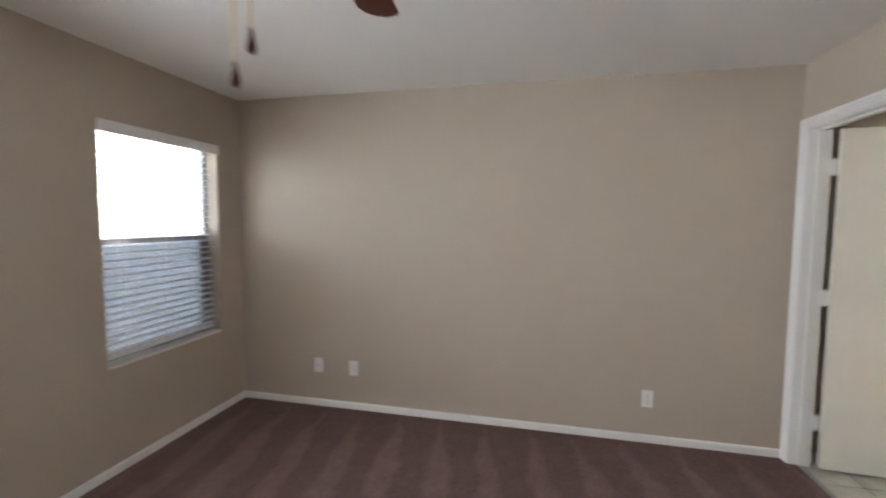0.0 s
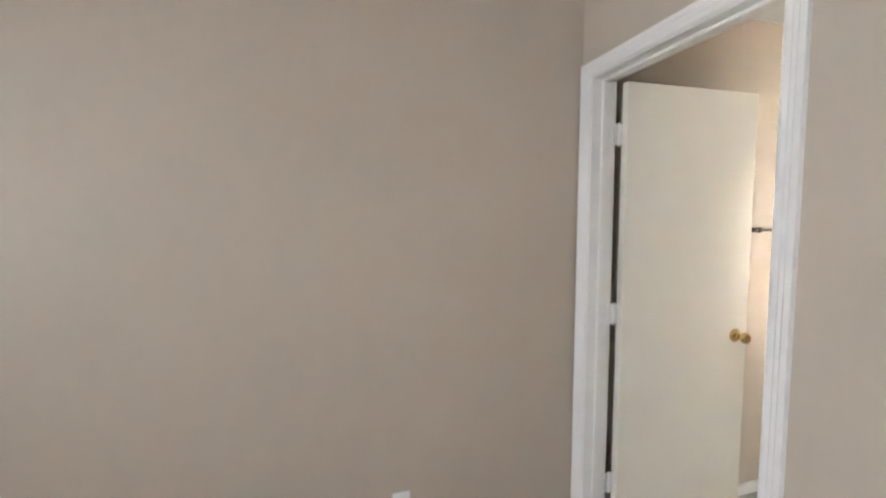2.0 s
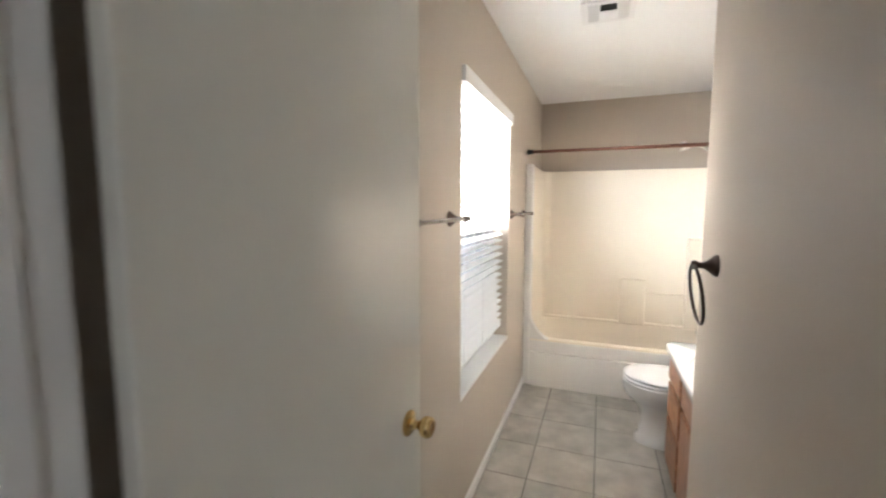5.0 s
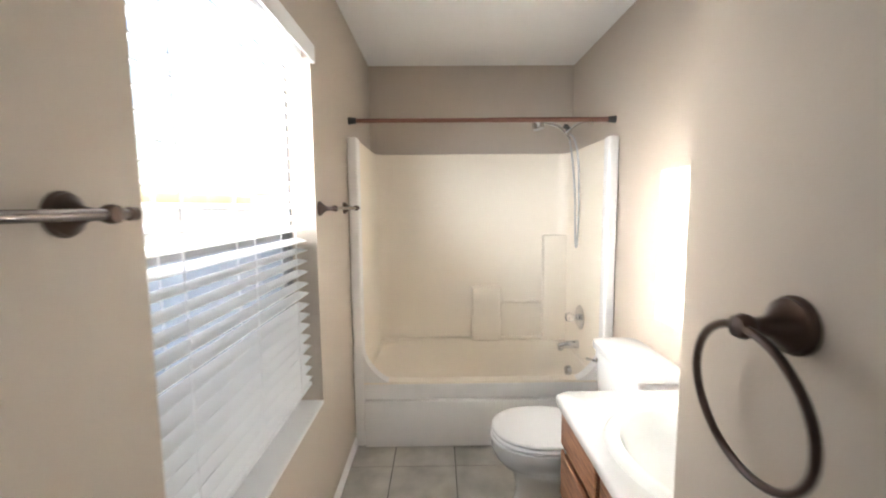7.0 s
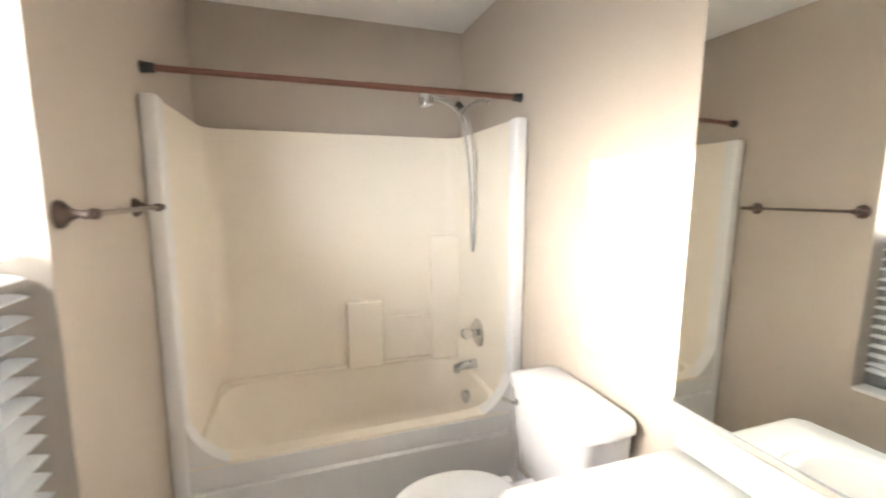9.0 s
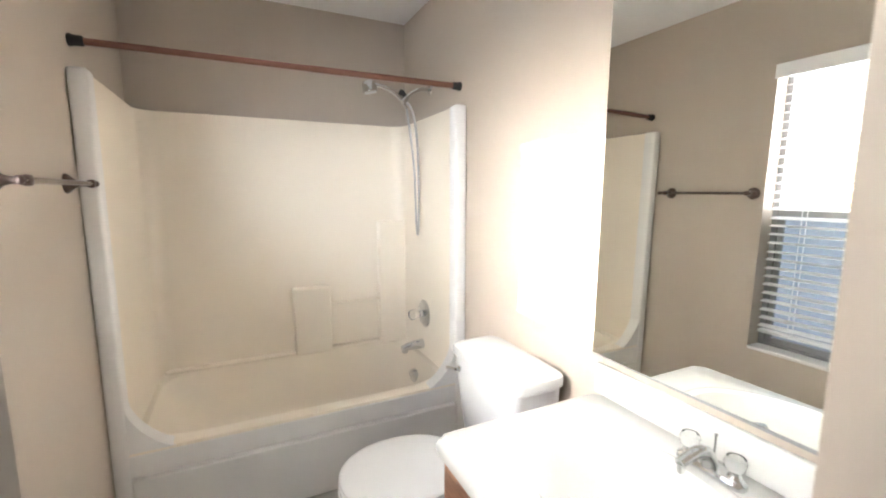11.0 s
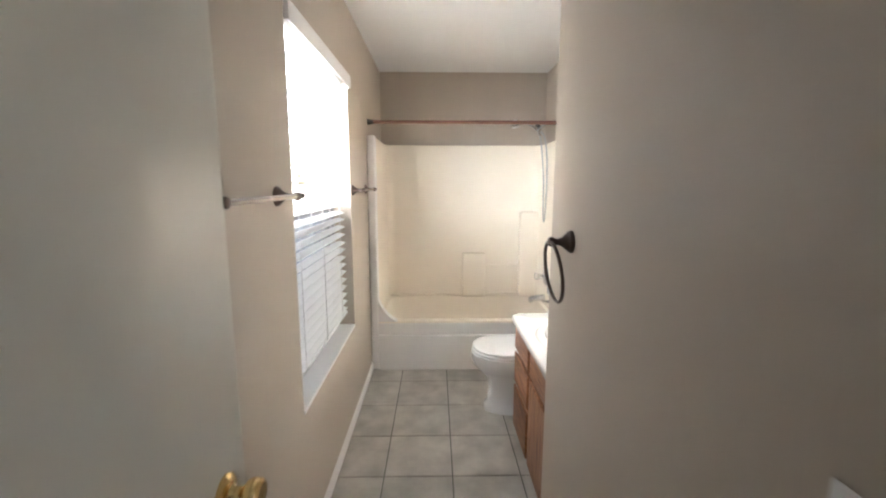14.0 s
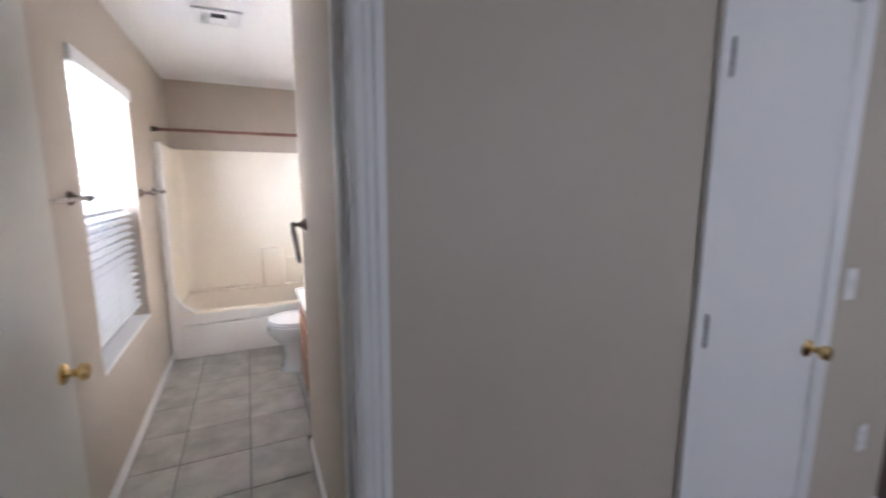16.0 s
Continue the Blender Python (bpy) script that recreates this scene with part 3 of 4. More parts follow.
    # moulded shelves on the back wall and the washcloth bar between them
    part("ledge", boxed((xb - 0.035, ya + 0.02, rim - 0.004), (xb + 0.01, yb - 0.02, rim + 0.018), 0.010, 3), FIBRE, t)
    part("shelf", boxed((xb - 0.052, 1.765, rim - 0.004), (xb + 0.01, 1.985, 0.808), 0.014, 3), FIBRE, t)
    part("shelf", boxed((xb - 0.052, ya - 0.01, rim - 0.004), (xb + 0.01, 1.452, 1.195), 0.014, 3), FIBRE, t)
    part("washcloth_bar", tube([(xb - 0.036, 1.44, 0.692), (xb - 0.036, 1.775, 0.692)], 0.008, 10), FIBRE, t)
    # overflow plate on the end of the basin
    m = Matrix.Translation((5.17, ya + 0.075, 0.276)) @ pose(0, 0, 0, -90 - 8, 0, 0)
    part("overflow_plate", turned([(0.0, -0.02), (0.040, -0.02), (0.040, 0.006), (0.034, 0.012), (0.010, 0.015), (0.007, 0.012), (0, 0.012)], m), CHROME, t, "round chrome overflow plate")
    return ya


END = tub_and_surround()
PX = 5.19


def shower_valve():
    t = thing("shower_valve", (PX - 0.03, END, 0.66), "chrome tub valve with a clear acrylic knob", "faucet")
    m = Matrix.Translation((PX - 0.03, END + 0.0015, 0.660)) @ pose(0, 0, 0, -90, 0, 0)
    part("escutcheon", turned([(0, 0), (0.082, 0), (0.082, 0.003), (0.072, 0.010), (0.040, 0.014), (0.022, 0.016), (0.020, 0.034), (0, 0.034)], m, 32), CHROME, t, "round chrome plate")
    part("handle", turned([(0, 0.034), (0.018, 0.034), (0.021, 0.044), (0.027, 0.052), (0.031, 0.068), (0.029, 0.088), (0.020, 0.098), (0, 0.100)], m, 10), ACRYLIC, t, "clear fluted knob")


def tub_spout():
    t = thing("tub_spout", (PX, END, 0.47), "chrome tub filler spout", "faucet")
    rings = []
    for i in range(9):
        f = i / 8
        w, h = 0.029 - 0.006 * f, 0.031 - 0.011 * f * f
        yy, zz = END + 0.002 + 0.135 * f, 0.460 - 0.012 * f ** 3
        rings.append([Vector((PX + w * math.cos(g), yy, zz + h * math.sin(g) * (1.0 if math.sin(g) > 0 else 0.9))) for g in (2 * math.pi * k / 20 for k in range(20))])
    part("spout_body", loft(bmesh.new(), rings), CHROME, t)
    part("spout_lip", boxed((PX - 0.018, END + 0.105, 0.420), (PX + 0.018, END + 0.138, 0.447), 0.008, 2), CHROME, t)


def shower_set():
    t = thing("hand_shower", (PX, ALC, 1.955), "chrome hand shower on an arm with a metal hose", "shower head")
    m = Matrix.Translation((PX, ALC + 0.001, 1.958)) @ pose(0, 0, 0, -90, 0, 0)
    part("arm_flange", turned([(0, 0), (0.030, 0), (0.028, 0.006), (0.014, 0.012), (0, 0.012)], m), CHROME, t)
    arm = arc((PX, ALC + 0.008, 1.958), (PX, ALC + 0.09, 1.966), (PX, ALC + 0.150, 1.897), 8)
    part("shower_arm", tube(arm, 0.0095), CHROME, t)
    d = (Vector(arm[-1]) - Vector(arm[-2])).normalized()
    e = Vector(arm[-1])
    part("bracket", tube([e - d * 0.012, e, e + d * 0.03, e + d * 0.034], [0.014, 0.018, 0.018, 0.010]), CHROME, t)
    part("bracket_grip", tube([e + Vector((0, 0.0, 0.012)), e + Vector((0, 0.02, 0.03)), e + Vector((0, 0.034, 0.036))], [0.012, 0.015, 0.012]), DARK, t, "dark swivel collar")
    wand = arc(e + Vector((0, -0.005, -0.055)), e + Vector((0, 0.05, 0.060)), e + Vector((0, 0.198, 0.054)), 12)
    part("handle", tube(wand, [0.010 + 0.004 * math.sin(math.pi * i / 12) for i in range(13)]), CHROME, t)
    h = wand[-1]
    hm = Matrix.Translation(h + Vector((0, 0.016, 0.022))) @ pose(0, 0, 0, 180 - 14, 0, 0)
    part("spray_head", turned([(0, 0.0), (0.020, 0.0), (0.031, 0.008), (0.036, 0.022), (0.039, 0.050), (0.039, 0.060), (0.035, 0.064), (0, 0.062)], hm, 28), CHROME, t)
    part("spray_face", turned([(0, 0.0625), (0.033, 0.0645), (0.033, 0.067), (0, 0.067)], hm, 28), IVORY, t, "grey nozzle face")
    a0 = Vector(wand[0])
    low = Vector((PX - 0.025, END + 0.035, 1.135))
    down = arc(a0, a0 + Vector((0.0, -0.035, -0.20)), (PX - 0.03, END + 0.055, 1.45), 8)
    bend = arc((PX - 0.03, END + 0.055, 1.45), (PX - 0.033, END + 0.05, 1.10), (PX - 0.022, END + 0.036, 1.138), 10)[1:]
    up = arc((PX - 0.022, END + 0.036, 1.138), (PX - 0.012, END + 0.02, 1.25), (PX + 0.005, END + 0.022, 1.60), 10)[1:]
    upper = arc((PX + 0.005, END + 0.022, 1.60), (PX + 0.012, END + 0.03, 1.86), e + Vector((0.012, -0.012, -0.02)), 8)[1:]
    part("hose", tube(down + bend + up + upper, 0.0062, 10), STEEL, t, "flexible metal hose")


def shower_rod():
    y0, y1 = ALC + 0.001, NORTH - 0.001
    t = thing("shower_rod", (4.822, ALC, 1.898), "brown tension shower rod with dark end caps", "shower rod")
    part("rod", tube([(4.822, y0 + 0.03, 1.898), (4.822, (y0 + y1) / 2, 1.898), (4.822, y1 - 0.03, 1.898)], 0.0125, 16), ROD, t)
    part("rod_sleeve", tube([(4.822, y0 + 0.04, 1.898), (4.822, y0 + 0.72, 1.898)], 0.0142, 16), ROD, t)
    for yy, s in ((y0, 1), (y1, -1)):
        m = Matrix.Translation((4.822, yy, 1.898)) @ pose(0, 0, 0, -90 * s, 0, 0)
        part("end_cap", turned([(0, 0), (0.021, 0), (0.021, 0.008), (0.018, 0.014), (0.0175, 0.040), (0.0145, 0.044), (0, 0.044)], m), RUBBER, t, "black rubber end cap")


shower_valve()
tub_spout()
shower_set()
shower_rod()


# ---- bathroom: toilet ----
def toilet(cx):
    t = thing("toilet", (cx, 1.60, 0), "white two-piece toilet with closed lid", "toilet")
    # pedestal and bowl, facing +y
    spec = [(0.001, 1.660, 0.112, 0.262, 2.6), (0.03, 1.660, 0.110, 0.258, 2.6), (0.05, 1.658, 0.100, 0.240, 2.4), (0.14, 1.665, 0.092, 0.222, 2.3),
            (0.22, 1.680, 0.102, 0.225, 2.2), (0.27, 1.715, 0.135, 0.245, 2.1), (0.31, 1.745, 0.168, 0.245, 2.1), (0.35, 1.760, 0.182, 0.243, 2.1),
            (0.385, 1.762, 0.184, 0.242, 2.1), (0.390, 1.762, 0.178, 0.236, 2.1)]
    bm = bmesh.new()
    loft(bm, [oval(cx, y, z, a, b, 44, p) for z, y, a, b, p in spec])
    part("bowl", bm, CHINA, t)
    part("tank_deck", boxed((cx - 0.115, 1.27, 0.30), (cx + 0.115, 1.60, 0.388), 0.02, 3), CHINA, t)
    def pad(z0, z1, a, b, edge):
        bm = bmesh.new()
        cy = 1.772
        loft(bm, [oval(cx, cy, z0, a - edge, b - edge, 48, 2.15), oval(cx, cy, z0 + edge, a, b, 48, 2.15), oval(cx, cy, z1 - edge, a, b, 48, 2.15),
                  oval(cx, cy, z1 - edge * 0.3, a - edge * 0.6, b - edge * 0.6, 48, 2.15), oval(cx, cy, z1, a - edge * 2, b - edge * 2, 48, 2.15), oval(cx, cy, z1 + 0.003, a * 0.5, b * 0.5, 48, 2.1)])
        return bm
    part("seat", pad(0.393, 0.412, 0.186, 0.228, 0.006), SEAT, t)
    part("lid", pad(0.414, 0.434, 0.184, 0.226, 0.007), SEAT, t, "closed plastic lid")
    for s in (-0.075, 0.075):
        part("lid_hinge", boxed((cx + s - 0.02, 1.535, 0.395), (cx + s + 0.02, 1.575, 0.43), 0.008, 2), SEAT, t)
    # tank: tapered, with a bowed front
    bm = bmesh.new()
    def tank_ring(z, w, d, y0=1.252):
        c = y0 + d / 2
        return oval(cx + 0.012, c, z, w * 1.07, d / 2, 48, 7)
    loft(bm, [tank_ring(0.385, 0.172, 0.175), tank_ring(0.40, 0.185, 0.190), tank_ring(0.55, 0.202, 0.205), tank_ring(0.705, 0.213, 0.215), tank_ring(0.712, 0.208, 0.211)])
    part("tank", bm, CHINA, t)
    bm = bmesh.new()
    loft(bm, [tank_ring(0.712, 0.215, 0.222, 1.249), tank_ring(0.718, 0.224, 0.232, 1.246), tank_ring(0.742, 0.225, 0.233, 1.246), tank_ring(0.752, 0.221, 0.228, 1.248), tank_ring(0.757, 0.205, 0.212, 1.256)])
    part("tank_lid", bm, CHINA, t, "white china lid with rounded edge")
    hx = cx + 0.168
    m = Matrix.Translation((hx, 1.466, 0.665)) @ pose(0, 0, 0, -90, 0, 0)
    lever = part("flush_lever", turned([(0, 0), (0.013, 0), (0.013, 0.006), (0.008, 0.010), (0.007, 0.020), (0, 0.020)], m), CHROME, t, "chrome flush lever")
    part("lever_arm", tube([(hx, 1.486, 0.665), (hx + 0.03, 1.490, 0.660), (hx + 0.062, 1.492, 0.650)], [0.006, 0.006, 0.009]), CHROME, lever)
    for s in (-1, 1):
        part("bolt_cap", turned([(0.013, 0.0), (0.013, 0.008), (0.008, 0.015), (0, 0.016)], Matrix.Translation((cx + s * 0.104, 1.60, 0.022)), 14), CHINA, t)


toilet(4.185)


# ---- bathroom: vanity ----
VX0, VX1, VY, VZ = NOSE + 0.004, 3.830, 1.775, 0.705


def drawer_front(parent, name, x0, x1, z0, z1, mat, grip=True):
    """A slab front with a routed edge; its edges make the finger grip."""
    bm = bmesh.new()
    y = VY
    loft(bm, [[Vector((x0 + e, y + d, z0 + e)), Vector((x1 - e, y + d, z0 + e)), Vector((x1 - e, y + d, z1 - e)), Vector((x0 + e, y + d, z1 - e))]
              for d, e in ((0.0005, 0.016), (0.006, 0.014), (0.013, 0.0), (0.018, 0.0), (0.022, 0.004), (0.023, 0.012))])
    return part(name, bm, mat, parent, smooth=False)


def vanity():
    t = thing("vanity_cabinet", ((VX0 + VX1) / 2, 1.5, 0), "stained oak vanity cabinet with drawers and a door", "cabinet")
    bm = bmesh.new()
    box(bm, (VX1 - 0.016, ALC + 0.004, 0.001), (VX1, VY - 0.020, VZ))
    part("side_panel", bm, OAK_V, t, smooth=False)
    part("side_panel", boxed((VX0, ALC + 0.004, 0.001), (VX0 + 0.016, VY - 0.020, VZ)), OAK_V, t, smooth=False)
    part("bottom_panel", boxed((VX0 + 0.016, ALC + 0.004, 0.09), (VX1 - 0.016, VY - 0.022, 0.105)), OAK, t, smooth=False)
    part("toe_kick", boxed((VX0 + 0.016, VY - 0.085, 0.001), (VX1 - 0.016, VY - 0.072, 0.09)), OAK, t, smooth=False)
    mid = 3.478
    for a, b in ((VX0, VX0 + 0.04), (mid - 0.022, mid + 0.022), (VX1 - 0.034, VX1)):
        part("stile", boxed((a, VY - 0.020, 0.09), (b, VY, VZ), 0.001, 1), OAK_V, t, smooth=False)
    for a, b in ((VX0 + 0.04, mid - 0.022), (mid + 0.022, VX1 - 0.034)):
        for z0, z1 in ((0.09, 0.125), (0.665, VZ)):
            part("rail", boxed((a, VY - 0.020, z0), (b, VY - 0.0005, z1), 0.001, 1), OAK, t, smooth=False)
        part("rail", boxed((a, VY - 0.020, 0.525), (b, VY - 0.0005, 0.555), 0.001, 1), OAK, t, smooth=False)
    part("rail", boxed((mid + 0.022, VY - 0.020, 0.335), (VX1 - 0.034, VY - 0.0005, 0.362), 0.001, 1), OAK, t, smooth=False)
    drawer_front(t, "drawer", mid + 0.018, VX1 - 0.010, 0.562, 0.686, OAK)
    drawer_front(t, "drawer", mid + 0.018, VX1 - 0.010, 0.370, 0.538, OAK)
    drawer_front(t, "drawer", mid + 0.018, VX1 - 0.010, 0.112, 0.346, OAK)
    drawer_front(t, "false_front", VX0 + 0.024, mid - 0.018, 0.562, 0.686, OAK)
    d = drawer_front(t, "cabinet_door", VX0 + 0.024, mid - 0.018, 0.112, 0.538, OAK_V)
    for hz in (0.17, 0.47):
        part("door_hinge", boxed((VX0 + 0.018, VY + 0.001, hz - 0.025), (VX0 + 0.026, VY + 0.006, hz + 0.025), 0.002, 1), BRASS, d)


def vanity_top():
    t = thing("countertop", (3.44, 1.5, 0.705), "white cultured marble countertop with moulded oval basin", "countertop")
    x0, x1, y0, y1, z = NOSE + 0.002, 3.852, ALC + 0.003, 1.818, 0.745
    cx, cy = 3.440, 1.545
    n = 72
    def slab(zz, e):
        out = []
        for i in range(n):
            g = 2 * math.pi * i / n
            c, s = math.cos(g), math.sin(g)
            k = min((x1 - e - cx) / c if c > 1e-6 else 9, (x0 + e - cx) / c if c < -1e-6 else 9, (y1 - e - cy) / s if s > 1e-6 else 9, (y0 + e - cy) / s if s < -1e-6 else 9)
            p = Vector((cx + c * k, cy + s * k, zz))
            # round the free front corner
            r = 0.035
            q = Vector((x1 - e - r, y1 - e - r, zz))
            if p.x > q.x and p.y > q.y:
                w = p - q
                p = q + w.normalized() * min(r, w.length)
            out.append(p)
        return out
    bm = bmesh.new()
    rings = [slab(0.706, 0.008), slab(0.710, 0.002), slab(0.730, 0.0), slab(0.740, 0.003), slab(z, 0.010), oval(cx, cy, z, 0.280, 0.226, n), oval(cx, cy, z + 0.005, 0.276, 0.222, n), oval(cx, cy, z + 0.012, 0.266, 0.212, n),
             oval(cx, cy, z + 0.014, 0.252, 0.198, n), oval(cx, cy, z + 0.010, 0.238, 0.184, n), oval(cx, cy, z - 0.006, 0.228, 0.174, n), oval(cx, cy, z - 0.055, 0.206, 0.154, n), oval(cx, cy - 0.01, z - 0.100, 0.160, 0.118, n),
             oval(cx, cy - 0.033, z - 0.128, 0.090, 0.066, n), oval(cx, cy - 0.04, z - 0.136, 0.030, 0.030, n)]
    loft(bm, rings, cap0=False)
    part("basin_top", bm, MARBLE, t)
    part("backsplash", boxed((x0, y0, z - 0.001), (x1, y0 + 0.019, z + 0.098), 0.006, 3), MARBLE, t, "low white backsplash")
    d = Matrix.Translation((cx, cy - 0.04, z - 0.1358))
    dr = part("drain", turned([(0, 0), (0.024, 0.0), (0.024, 0.003), (0.021, 0.004), (0.018, 0.001), (0, 0.001)], d), CHROME, t, "chrome drain ring")
    part("stopper", turned([(0, 0.002), (0.013, 0.002), (0.014, 0.008), (0.010, 0.012), (0, 0.013)], d), CHROME, dr)
    # solid near-black ring and bar: the shade of drain gap and overflow, painted
    part("drain_gap_shade", turned([(0.0145, 0.0035), (0.0205, 0.0043)], d), DARK, dr)
    part("overflow_shade", boxed((cx - 0.025, cy + 0.1680, z - 0.032), (cx + 0.025, cy + 0.1735, z - 0.022), 0.002, 1), DARK, t, "small near-black bar that paints the shade in the overflow slot")


def basin_faucet():
    cx, cy, z = 3.440, 1.300, 0.7455
    t = thing("basin_faucet", (cx, cy, z), "chrome basin faucet with two clear knobs", "faucet")
    bm = bmesh.new()
    loft(bm, [oval(cx, cy, z, 0.078, 0.026, 36, 3), oval(cx, cy, z + 0.010, 0.077, 0.025, 36, 3), oval(cx, cy, z + 0.018, 0.068, 0.018, 36, 3)])
    part("base_plate", bm, CHROME, t)
    sp = arc((cx, cy + 0.004, z + 0.012), (cx, cy + 0.01, z + 0.085), (cx, cy + 0.112, z + 0.052), 10)
    part("spout", tube(sp, [0.018, 0.018, 0.017, 0.016, 0.0155, 0.015, 0.0145, 0.014, 0.0135, 0.013, 0.012], 16), CHROME, t)
    part("aerator", turned([(0, 0.03), (0.009, 0.03), (0.010, 0.034), (0.010, 0.052), (0, 0.052)], Matrix.Translation((cx, cy + 0.105, z))), CHROME, t)
    part("lift_rod", tube([(cx, cy - 0.012, z + 0.01), (cx, cy - 0.012, z + 0.08), (cx, cy - 0.012, z + 0.088)], [0.0028, 0.0028, 0.005], 8), CHROME, t)
    for s in (-0.052, 0.052):
        m = Matrix.Translation((cx + s, cy, z + 0.014))
        part("handle_stem", turned([(0.015, 0), (0.013, 0.010), (0.008, 0.014), (0.008, 0.022), (0, 0.022)], m), CHROME, t)
        part("handle", turned([(0, 0.018), (0.012, 0.018), (0.021, 0.026), (0.023, 0.040), (0.019, 0.052), (0.009, 0.056), (0, 0.056)], m, 10), ACRYLIC, t, "clear fluted knob")


def wall_mirror():
    t = thing("mirror", (3.45, ALC, 0.88), "large frameless mirror above the vanity", "mirror")
    part("mirror_glass", boxed((-0.398, -0.003, -0.535), (0.398, 0.003, 0.535), 0.001, 1, pose(3.456, ALC + 0.016, 1.412, 0.75, 0, 0.9)), MIRROR, t, smooth=False)
    part("bottom_channel", boxed((NOSE + 0.004, ALC + 0.0005, 0.866), (3.872, ALC + 0.020, 0.874), 0.001, 1), ALU, t, "thin metal channel", smooth=False)
    for xx in (3.25, 3.80):
        part("clip", boxed((xx - 0.012, ALC + 0.0005, 1.942), (xx + 0.012, ALC + 0.0300, 1.962), 0.001, 1), CHROME, t, "small metal clip", smooth=False)


vanity()
vanity_top()
basin_faucet()
wall_mirror()

# ---- bathroom: bars, ring, switch, vent ----
ROSE = [(0, 0), (0.032, 0), (0.032, 0.004), (0.029, 0.007), (0.029, 0.010), (0.024, 0.013), (0.020, 0.018), (0.012, 0.028), (0.009, 0.040), (0.009, 0.052), (0.012, 0.057), (0.014, 0.066), (0.012, 0.075), (0.0, 0.078)]


def towel_bar(x0, x1, z, label):
    t = thing("towel_bar", ((x0 + x1) / 2, NORTH, z), label, "towel bar", "towel bars beside the window")
    for xx in (x0, x1):
        m = Matrix.Translation((xx, NORTH - 0.0008, z)) @ pose(0, 0, 0, 90, 0, 0)
        part("mount", turned(ROSE, m), BRONZE, t, "bronze bell-shaped mount")
    yb = NORTH - 0.067
    part("bar", tube([(x0 - 0.03, yb, z), (x1 + 0.03, yb, z)], 0.0075, 14), BARM, t, "slim pewter bar")
    for xx, s in ((x0 - 0.03, -1), (x1 + 0.03, 1)):
        part("finial", tube([(xx - s * 0.004, yb, z), (xx, yb, z), (xx + s * 0.004, yb, z), (xx + s * 0.012, yb, z), (xx + s * 0.018, yb, z)], [0.008, 0.0105, 0.0085, 0.0105, 0.004], 14), BRONZE, t)


towel_bar(2.49, 2.955, 1.41, "bronze towel bar on the wall near the door")
towel_bar(4.175, 4.64, 1.41, "bronze towel bar on the wall beside the tub")


def towel_ring(x, z):
    t = thing("towel_ring", (x, CORR, z), "oil-rubbed bronze towel ring on the wall", "towel ring")
    m = Matrix.Translation((x, CORR + 0.0008, z)) @ pose(0, 0, 0, -90, 0, 0)
    part("mount", turned([(0, 0), (0.034, 0), (0.034, 0.004), (0.031, 0.007), (0.031, 0.011), (0.026, 0.014), (0.022, 0.020), (0.013, 0.030), (0.010, 0.040), (0.010, 0.048), (0.013, 0.052), (0.015, 0.060), (0.012, 0.068), (0, 0.071)], m), BRONZE, t, "stepped bell-shaped mount")
    r, y = 0.090, CORR + 0.063
    pts = [(x + r * math.sin(2 * math.pi * i / 48), y - 0.012 * (1 - math.cos(2 * math.pi * i / 48)), z - r + r * math.cos(2 * math.pi * i / 48)) for i in range(49)]
    part("ring", tube(pts, 0.0052, 10), BRONZE, t, "thin round ring")


towel_ring(2.840, 1.281)


def wall_plate(name, m, kind, label, category, group=""):
    """A cover plate on a wall; m takes (across, up, out) to the world."""
    t = thing(name, m.translation, label, category, group)

    def p(nm, bm, mat, lab=""):
        bmesh.ops.transform(bm, matrix=m, verts=bm.verts)
        return part(nm, bm, mat, t, lab, smooth=False)
    p("cover_plate", boxed((-0.036, -0.058, 0.0005), (0.036, 0.058, 0.0065), 0.004, 3), PLATE)
    if kind == "outlet":
        for s in (-0.021, 0.021):
            bm = bmesh.new()
            loft(bm, [oval(0, s, zz, a, 0.0145, 24, 3) for zz, a in ((0.005, 0.0172), (0.0082, 0.0172), (0.0088, 0.0160))])
            p("socket", bm, PLATE)
            # solid near-black bars, the shade inside the slots as colour
            for q in (-0.0065, 0.0065):
                p("slot", boxed((q - 0.0012, s + 0.000, 0.0080), (q + 0.0012, s + 0.009, 0.0092)), DARK)
            p("slot", boxed((-0.0025, s - 0.010, 0.0080), (0.0025, s - 0.005, 0.0092), 0.001, 1), DARK)
        p("screw", turned([(0, 0.006), (0.003, 0.006), (0.0028, 0.0078), (0, 0.008)], None, 10), CHROME)
    elif kind == "switch":
        p("slide_slot", boxed((-0.0045, -0.026, 0.0060), (0.0045, 0.026, 0.0072), 0.0005, 1), IVORY, "grey slot of the toggle")
        p("toggle", boxed((-0.0035, -0.004, 0.0070), (0.0035, 0.016, 0.0150), 0.0015, 2), PLATE)
        for s in (-0.046, 0.046):
            p("screw", turned([(0, 0.006), (0.003, 0.006), (0.0028, 0.0078), (0, 0.008)], Matrix.Translation((0, s, 0)), 10), PLATE)
    else:
        p("jack", turned([(0, 0.005), (0.006, 0.006), (0.006, 0.012), (0.0045, 0.016), (0, 0.016)], None, 12), CHROME, "small metal jack")
        for s in (-0.042, 0.042):
            p("screw", turned([(0, 0.006), (0.003, 0.006), (0.0028, 0.0078), (0, 0.008)], Matrix.Translation((0, s, 0)), 10), CHROME)


def facing(place, across, out):
    a, o = Vector(across), Vector(out)
    u = o.cross(a)
    return Matrix(((a.x, u.x, o.x, place[0]), (a.y, u.y, o.y, place[1]), (a.z, u.z, o.z, place[2]), (0, 0, 0, 1)))


